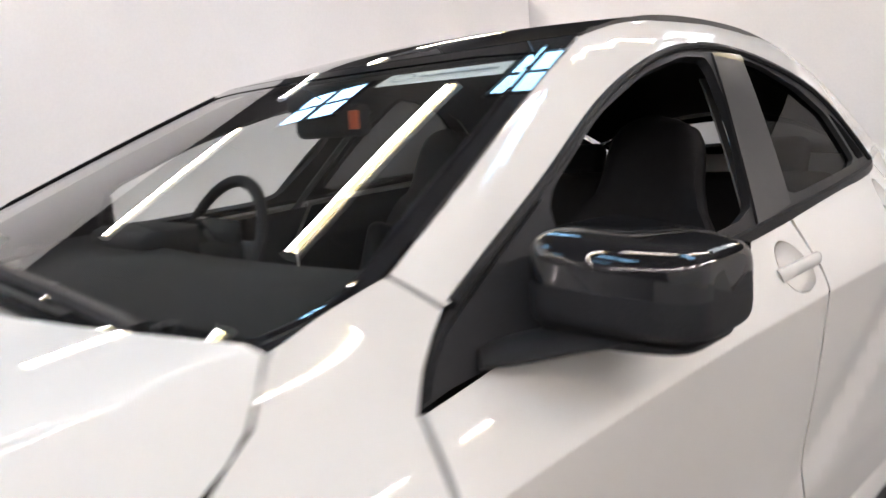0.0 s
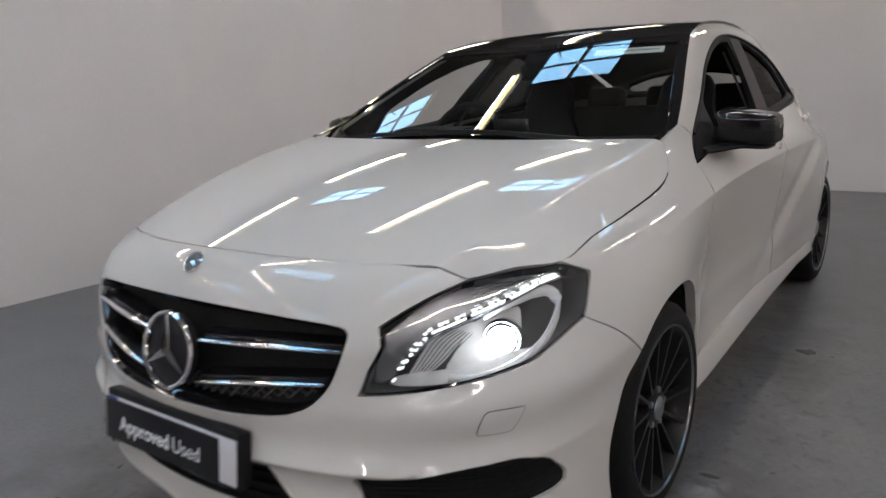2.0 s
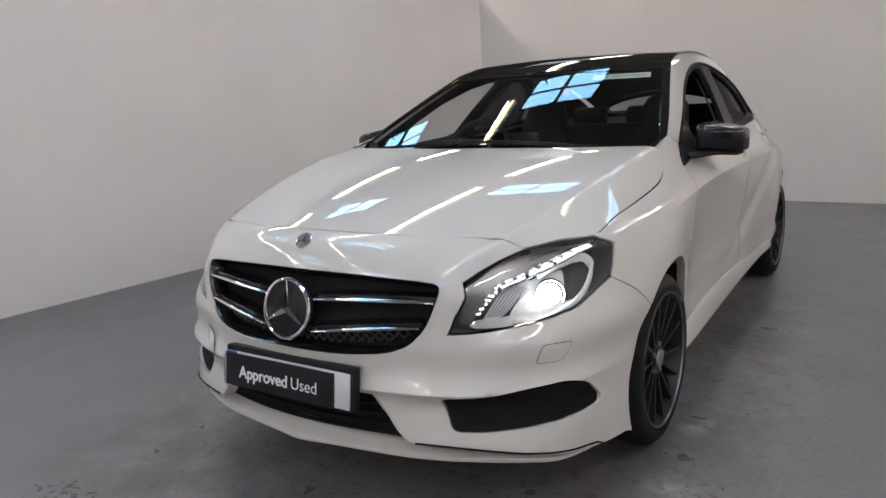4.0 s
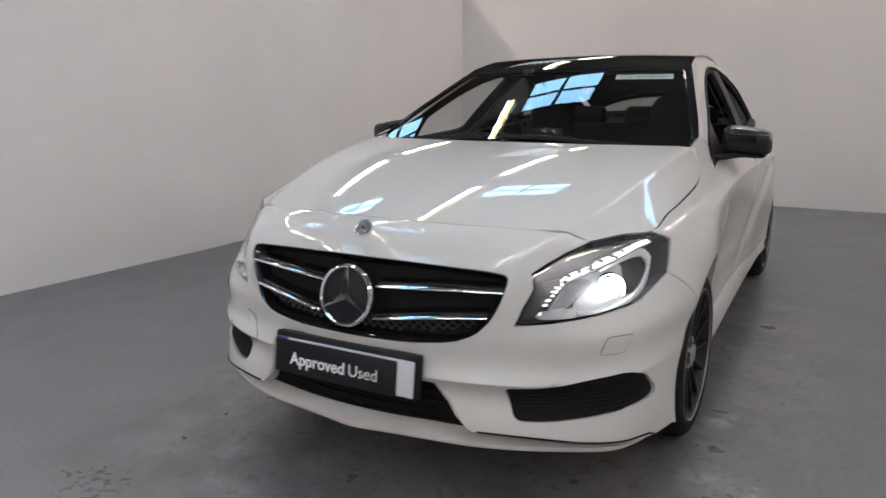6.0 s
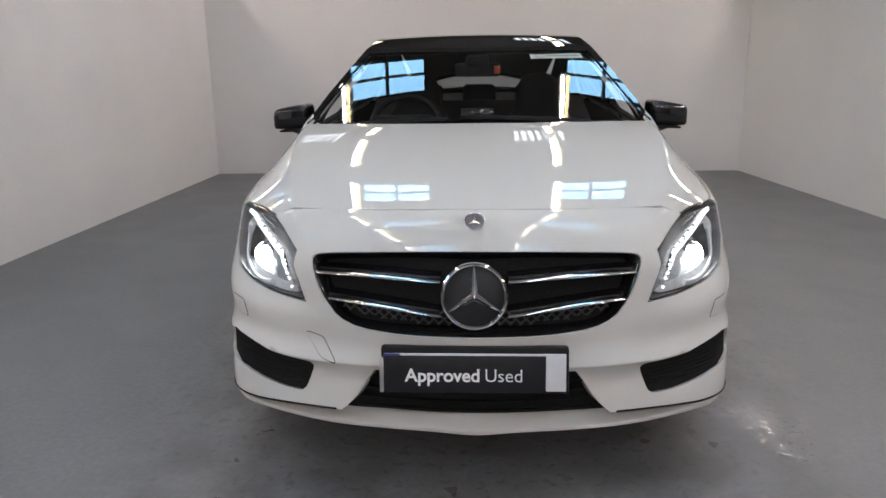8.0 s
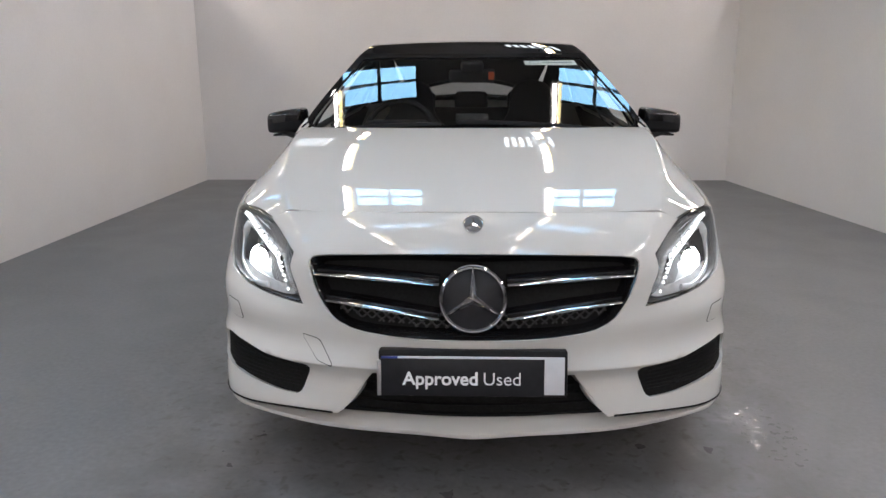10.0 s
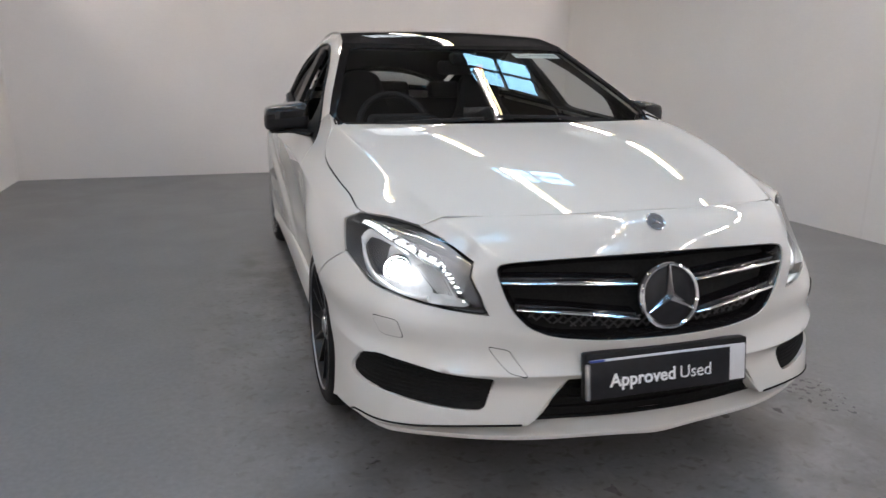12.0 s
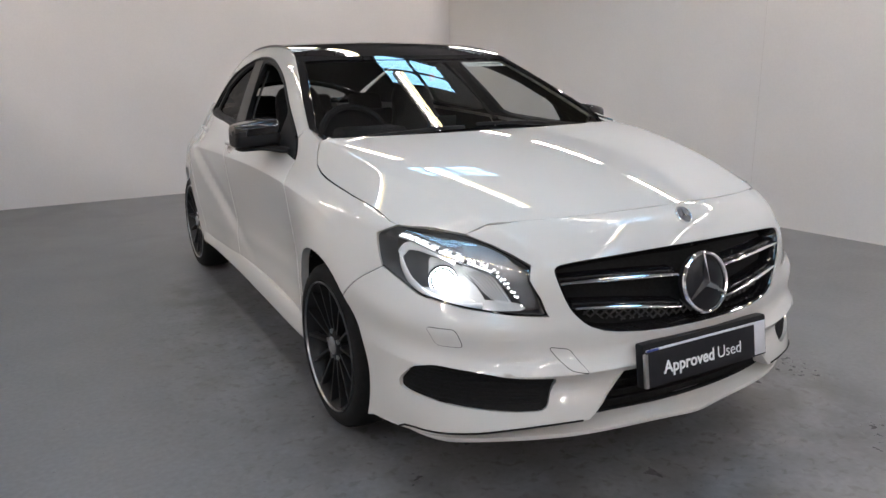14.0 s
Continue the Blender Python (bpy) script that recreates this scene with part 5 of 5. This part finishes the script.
# cowl and wipers
cow = [SCREEN.at(np.array([u]), np.array([.004]))[0] + [0, -.022, -.012] for u in np.linspace(-sh + .05, sh - .05, 31)]
part("cowl", sweep(cow, [(-.05, -.03), (.03, -.035), (.028, -.008), (-.045, -.004)]), car, "black plastic cowl", GLOSS_BLACK)
for u0, u1, v1 in ((.50, -.06, .016), (-.12, -.60, .014)):
    pts = [SCREEN.at(np.array([u0 + (u1 - u0) * t]), np.array([.006 + v1 * t * (1.6 - .6 * t)]))[0] + [0, -.010, .006] for t in np.linspace(0, 1, 15)]
    wip = part("wiper", sweep(pts, lambda t: [(x * (1 - .3 * t), z) for x, z in ((-.010, -.006), (.010, -.006), (.006, .008), (-.006, .008))]), car, "black wiper blade", TRIM_BLACK)
    part("wiper_pivot", placed(lathe([(0, .001), (.03, .012), (.035, .001)], 12, "z"), Matrix.Translation(Vector(pts[0]) - Vector((0, -.03, .03)))), wip, mat=TRIM_BLACK)
part("washer_nozzle", placed(lathe([(0, .012), (.006, .010), (.010, .004), (.011, .0005)], 14, "z"), Matrix.Translation(Vector(SCREEN.at(np.array([-sh + .06]), np.array([.045]))[0]) + Vector((0, 0, .003)))), car, "silver nozzle", SILVER)

# sticker inside the windscreen with a printed line and ring
sa, sb = SCREEN.find((.262, .918, 1.369)), SCREEN.find((.535, .918, 1.331))
u0, u1, v0, v1 = sa[0], sb[0], sb[1] - .006, sa[1] - .006
sticker = part("windscreen_sticker", panel(SCREEN, [(u0, v0), (u1, v0), (u1, v1), (u0, v1)], res=0.04, depth=0.0, lift=-.006), wg, "pale windscreen sticker", STICKER)
mv = (v0 + v1) / 2
part("print_bar", panel(SCREEN, [(u0 + .10, mv - .006), (u1 - .02, mv - .006), (u1 - .02, mv + .004), (u0 + .10, mv + .004)], res=0.03, depth=0.0, lift=-.004), wg, "grey printed bar", PRINT_GREY)
cr = (u0 + .055, mv)
part("print_ring", panel(SCREEN, [(cr[0] + .03 * math.cos(a), cr[1] + .02 * math.sin(a)) for a in np.linspace(0, 2 * math.pi, 25)[:-1]], [[(cr[0] + .025 * math.cos(a), cr[1] + .016 * math.sin(a)) for a in np.linspace(0, 2 * math.pi, 25)[:-1]]], res=0.02, depth=0.0, lift=-.004), wg, "grey printed ring", PRINT_GREY)

# ---- cabin ----
dash_path = [(x, .50 + .10 * (x / .7) ** 2, .93) for x in np.linspace(-.72, .72, 25)]
dash = part("dashboard", sweep(dash_path, [(.12, -.30), (.10, .06), (.0, .10), (-.14, .105), (-.24, .06), (-.30, -.06), (-.24, -.30)]), car, "black dashboard", CABIN)
part("binnacle", moved(boxed((-.16, -.1, 0), (.16, .08, .08), .03, 3), Matrix.Translation((-.37, .70, .99))), dash, "black instrument hood", CABIN)
part("display", moved(boxed((-.08, 0, 0), (.08, .012, .105), .006), Matrix.Translation((0, .66, 1.0))), dash, "black display", GLOSS_BLACK)
SW = Matrix.Translation((-.37, .86, .99)) @ Matrix.Rotation(radians(-25), 4, "X")
wheel_ring = lathe([(.014 * math.sin(a), .178 + .016 * math.cos(a)) for a in np.linspace(0, 2 * math.pi, 11)[:-1]], 40, "y", closed=True)
steer = part("steering_wheel", placed(wheel_ring, SW), car, "black steering wheel", SEAT)
part("steering_hub", moved(boxed((-.075, -.03, -.07), (.075, .02, .06), .025, 3), SW), steer, "black wheel hub", CABIN)
for a0, w in ((0, .05), (180, .05), (270, .045)):
    m = SW @ Matrix.Rotation(radians(-a0), 4, "Y")
    part("wheel_spoke", moved(boxed((.05, -.012, -w / 2), (.17, .010, w / 2), .008), m), steer, "silver-edged spoke", SATIN_GREY)


def seat(x, y, wide, label, rear=False):
    st = part("seat_cushion", moved(boxed((-wide, -.25, .38), (wide, .25, .58), .06, 4), Matrix.Translation((x, y, 0))), car, label, SEAT)
    m = Matrix.Translation((x, y + .22, .55)) @ Matrix.Rotation(radians(-20), 4, "X")
    if rear:
        part("backrest", moved(boxed((-wide, -.06, 0), (wide, .06, .52), .05, 4), m), st, "black leather backrest", SEAT)
    else:
        # one-piece sports backrest that narrows to its head rest
        outline = spline([(.0, .23), (.12, .245), (.30, .235), (.44, .195), (.53, .145), (.64, .130), (.70, .105), (.725, .03)], np.linspace(0, 1, 22))
        v, fc = [], []
        for h, w in outline:
            deep_ = .065 - .02 * h
            for k in range(16):
                q = 2 * math.pi * k / 16
                c, sn = math.cos(q), math.sin(q)
                v.append(tuple(m @ Vector((w * math.copysign(abs(c) ** .5, c), deep_ * math.copysign(abs(sn) ** .6, sn) - .03 * (abs(c) ** 6) * (h < .5), h))))
        for i in range(len(outline) - 1):
            for k in range(16):
                p, q = i * 16 + k, i * 16 + (k + 1) % 16
                fc.append((p, q, q + 16, p + 16))
        fc += [tuple(range(16))[::-1], tuple(range(len(v) - 16, len(v)))]
        part("backrest", (v, fc), st, "black leather sports backrest", SEAT)
        for sx in (-1, 1):
            part("bolster", moved(boxed((sx * .19 - .04, -.12, .04), (sx * .19 + .04, .0, .40), .035, 4), m), st, "black leather bolster", SEAT)
    if rear:
        for hx in (-.38, 0, .38):
            part("headrest", moved(boxed((hx - .12, -.04, .50), (hx + .12, .04, .64), .035, 3), m), st, "black leather headrest", SEAT)


seat(-.37, 1.28, .24, "black leather front seat")
seat(.37, 1.28, .24, "black leather front seat")
seat(0, 2.05, .60, "black leather rear bench", True)
part("cabin_floor", boxed((-.74, .30, .28), (.74, 2.9, .36), .02), car, "black cabin floor", CABIN)
part("firewall", boxed((-.74, .26, .30), (.74, .34, 1.02), .02), car, "black firewall", DARK)
part("parcel_shelf", boxed((-.58, 2.38, .96), (.58, 2.95, .99), .008), car, "black parcel shelf", CABIN)
rvm = part("inner_mirror", moved(boxed((-.12, -.02, -.035), (.12, .02, .035), .018, 3), Matrix.Translation((0, .965, 1.280))), car, "black inner mirror", CABIN)
part("mirror_stem", sweep([(0, .965, 1.295), (0, .945, 1.32), (0, .925, 1.345)], circle_profile(.012, 8)), rvm, mat=CABIN)
part("sensor_pod", moved(boxed((-.06, -.05, -.03), (.06, .05, .03), .02, 3), Matrix.Translation((0, .935, 1.325))), rvm, "black sensor pod", CABIN)
part("pass_light", moved(boxed((.085, -.022, -.02), (.115, -.014, .02), .003), Matrix.Translation((0, .965, 1.280))), rvm, "orange passenger light", AMBER)

# ---- sills, liners, wheels ----
ys = np.linspace(.340, 2.20, 41)
sv, sf = [], []
for y in ys:
    low = np.interp(y, [.34, .8, 1.4, 2.2], [.230, .252, .278, .288])
    high = low + np.interp(y, [.34, 1.4, 1.9, 2.2], [.098, .088, .078, .10])
    out = .865 + .010 * ease(1.9, 2.2, y) - .004 * ease(.5, .34, y)
    sv += [(.70, y, low - .005), (out - .020, y, low - .008), (out - .004, y, low - .003), (out, y, low + .004), (out + .0005, y, low + .012), (out - .007, y, low + .05), (out - .014, y, high - .008), (out - .019, y, high), (.80, y, high + .012), (.70, y, high + .012)]
for k in range(40):
    for j in range(10):
        a, b = k * 10 + j, k * 10 + (j + 1) % 10
        sf.append((a, a + 10, b + 10, b))
sf += [tuple(range(10)), tuple(range(400, 410))[::-1]]
both("side_sill", (sv, sf), car, PAINT, "white side sill")


def liner(cy, cz, r, x0, x1):
    v, f = [], []
    for k in range(25):
        a = radians(188 - 196 * k / 24)
        for x in (x0, x1 - .30 * max(0, cy + r * math.cos(a) - 2.72)):
            v.append((x, cy + r * math.cos(a), max(.2, cz + r * math.sin(a))))
    for k in range(24):
        f.append((2 * k, 2 * k + 1, 2 * k + 3, 2 * k + 2))
    n = len(v)
    v.append((x0, cy, cz))
    for k in range(24):
        f.append((2 * k, 2 * k + 2, n))
    return v, f


for cy, cz, r in (ARCH_F, ARCH_R):
    both("arch_liner", liner(cy, cz, r + .004, .55, .845), car, DARK, "black wheel arch liner")
part("underbody", boxed((-.56, -.80, .21), (.56, 3.1, .30), .02), car, "black underbody", DARK)
part("front_crash_bar", boxed((-.42, -.82, .24), (.42, -.68, .76), .03), car, "black front structure", DARK)
y0, y1 = .40, 2.26
both("inner_sill", ([(x, y, z) for x in (.54, .80) for y in (y0, y1) for z in (.22, .36)], [(0, 1, 3, 2), (4, 6, 7, 5), (0, 4, 5, 1), (2, 3, 7, 6), (0, 2, 6, 4), (1, 5, 7, 3)]), car, DARK, "black inner sill")

R_TYRE, R_RIM = .318, .247


def wheel(name, at, side, turn):
    w = part(name, lathe([(-.20, R_RIM - .005), (-.205, R_RIM + .03), (-.20, R_TYRE - .022), (-.18, R_TYRE - .006), (-.15, R_TYRE), (-.06, R_TYRE), (-.022, R_TYRE - .007), (-.004, R_TYRE - .024), (.004, R_TYRE - .045), (.0, R_RIM + .010), (-.006, R_RIM - .004)], 72), car, "black low-profile tyre on a black spoked wheel", RUBBER)
    w.matrix_world = pose(*at) @ Matrix.Diagonal((side, 1, 1, 1))
    for k in range(3):
        r = R_TYRE
        part("tread_groove", lathe([(-.07 - .035 * k, r + .0005), (-.075 - .035 * k, r - .004), (-.08 - .035 * k, r + .0005)], 60), w, mat=DARK)
    rim = part("rim", lathe([(-.004, R_RIM + .004), (-.004, R_RIM - .006), (-.020, R_RIM - .014), (-.06, R_RIM - .03), (-.19, R_RIM - .035)], 60), w, "gloss black rim barrel", WHEEL_BLACK)
    part("rim_lip", lathe([(-.006, R_RIM + .003), (.002, R_RIM + .002), (.0025, R_RIM - .001), (-.004, R_RIM - .003)], 60), w, "machined silver rim lip", LIP)
    for k in range(14):
        a = 2 * math.pi * (k + .5) / 14 + turn
        v = []
        for r, hw, x, th in ((.045, .010, -.030, .03), (.10, .008, -.024, .03), (.18, .0075, -.016, .028), (R_RIM - .004, .011, -.010, .03)):
            for dw, dx in ((-hw, -th), (-hw * .6, 0), (hw * .6, 0), (hw, -th)):
                v.append((x + dx, r * math.cos(a) - dw * math.sin(a), r * math.sin(a) + dw * math.cos(a)))
        f = []
        for i in range(3):
            for j in range(4):
                p, q = 4 * i + j, 4 * i + (j + 1) % 4
                f.append((p, q, q + 4, p + 4))
        part("spoke", (v, f), w, mat=WHEEL_BLACK, smooth=False)
    hub = part("hub", lathe([(-.08, .07), (-.034, .066), (-.026, .055), (-.024, .04), (-.022, .034)], 32), w, "black wheel hub", WHEEL_BLACK)
    part("hub_cap", lathe([(-.026, .036), (-.018, .034), (-.014, .028), (-.013, .0005)], 28), w, "silver hub cap", SILVER)
    for k in range(5):
        a = 2 * math.pi * k / 5 + turn
        part("wheel_bolt", placed(lathe([(-.03, .010), (-.022, .009), (-.020, .0005)], 10), Matrix.Translation((0, .054 * math.cos(a), .054 * math.sin(a)))), w, mat=SILVER)
    part("brake_disc", lathe([(-.10, .155), (-.085, .155), (-.085, .06), (-.10, .06)], 40, closed=True), w, "grey brake disc", DISC)
    part("caliper", boxed((-.125, .09, -.07), (-.065, .165, .07), .015), w, "dark brake caliper", SATIN_GREY)
    return w


for s, _ in SIDES:
    wheel("front_wheel", (s * .884, 0, R_TYRE), s, 0.1)
    wheel("rear_wheel", (s * .838, 2.672, R_TYRE), s, 0.25)
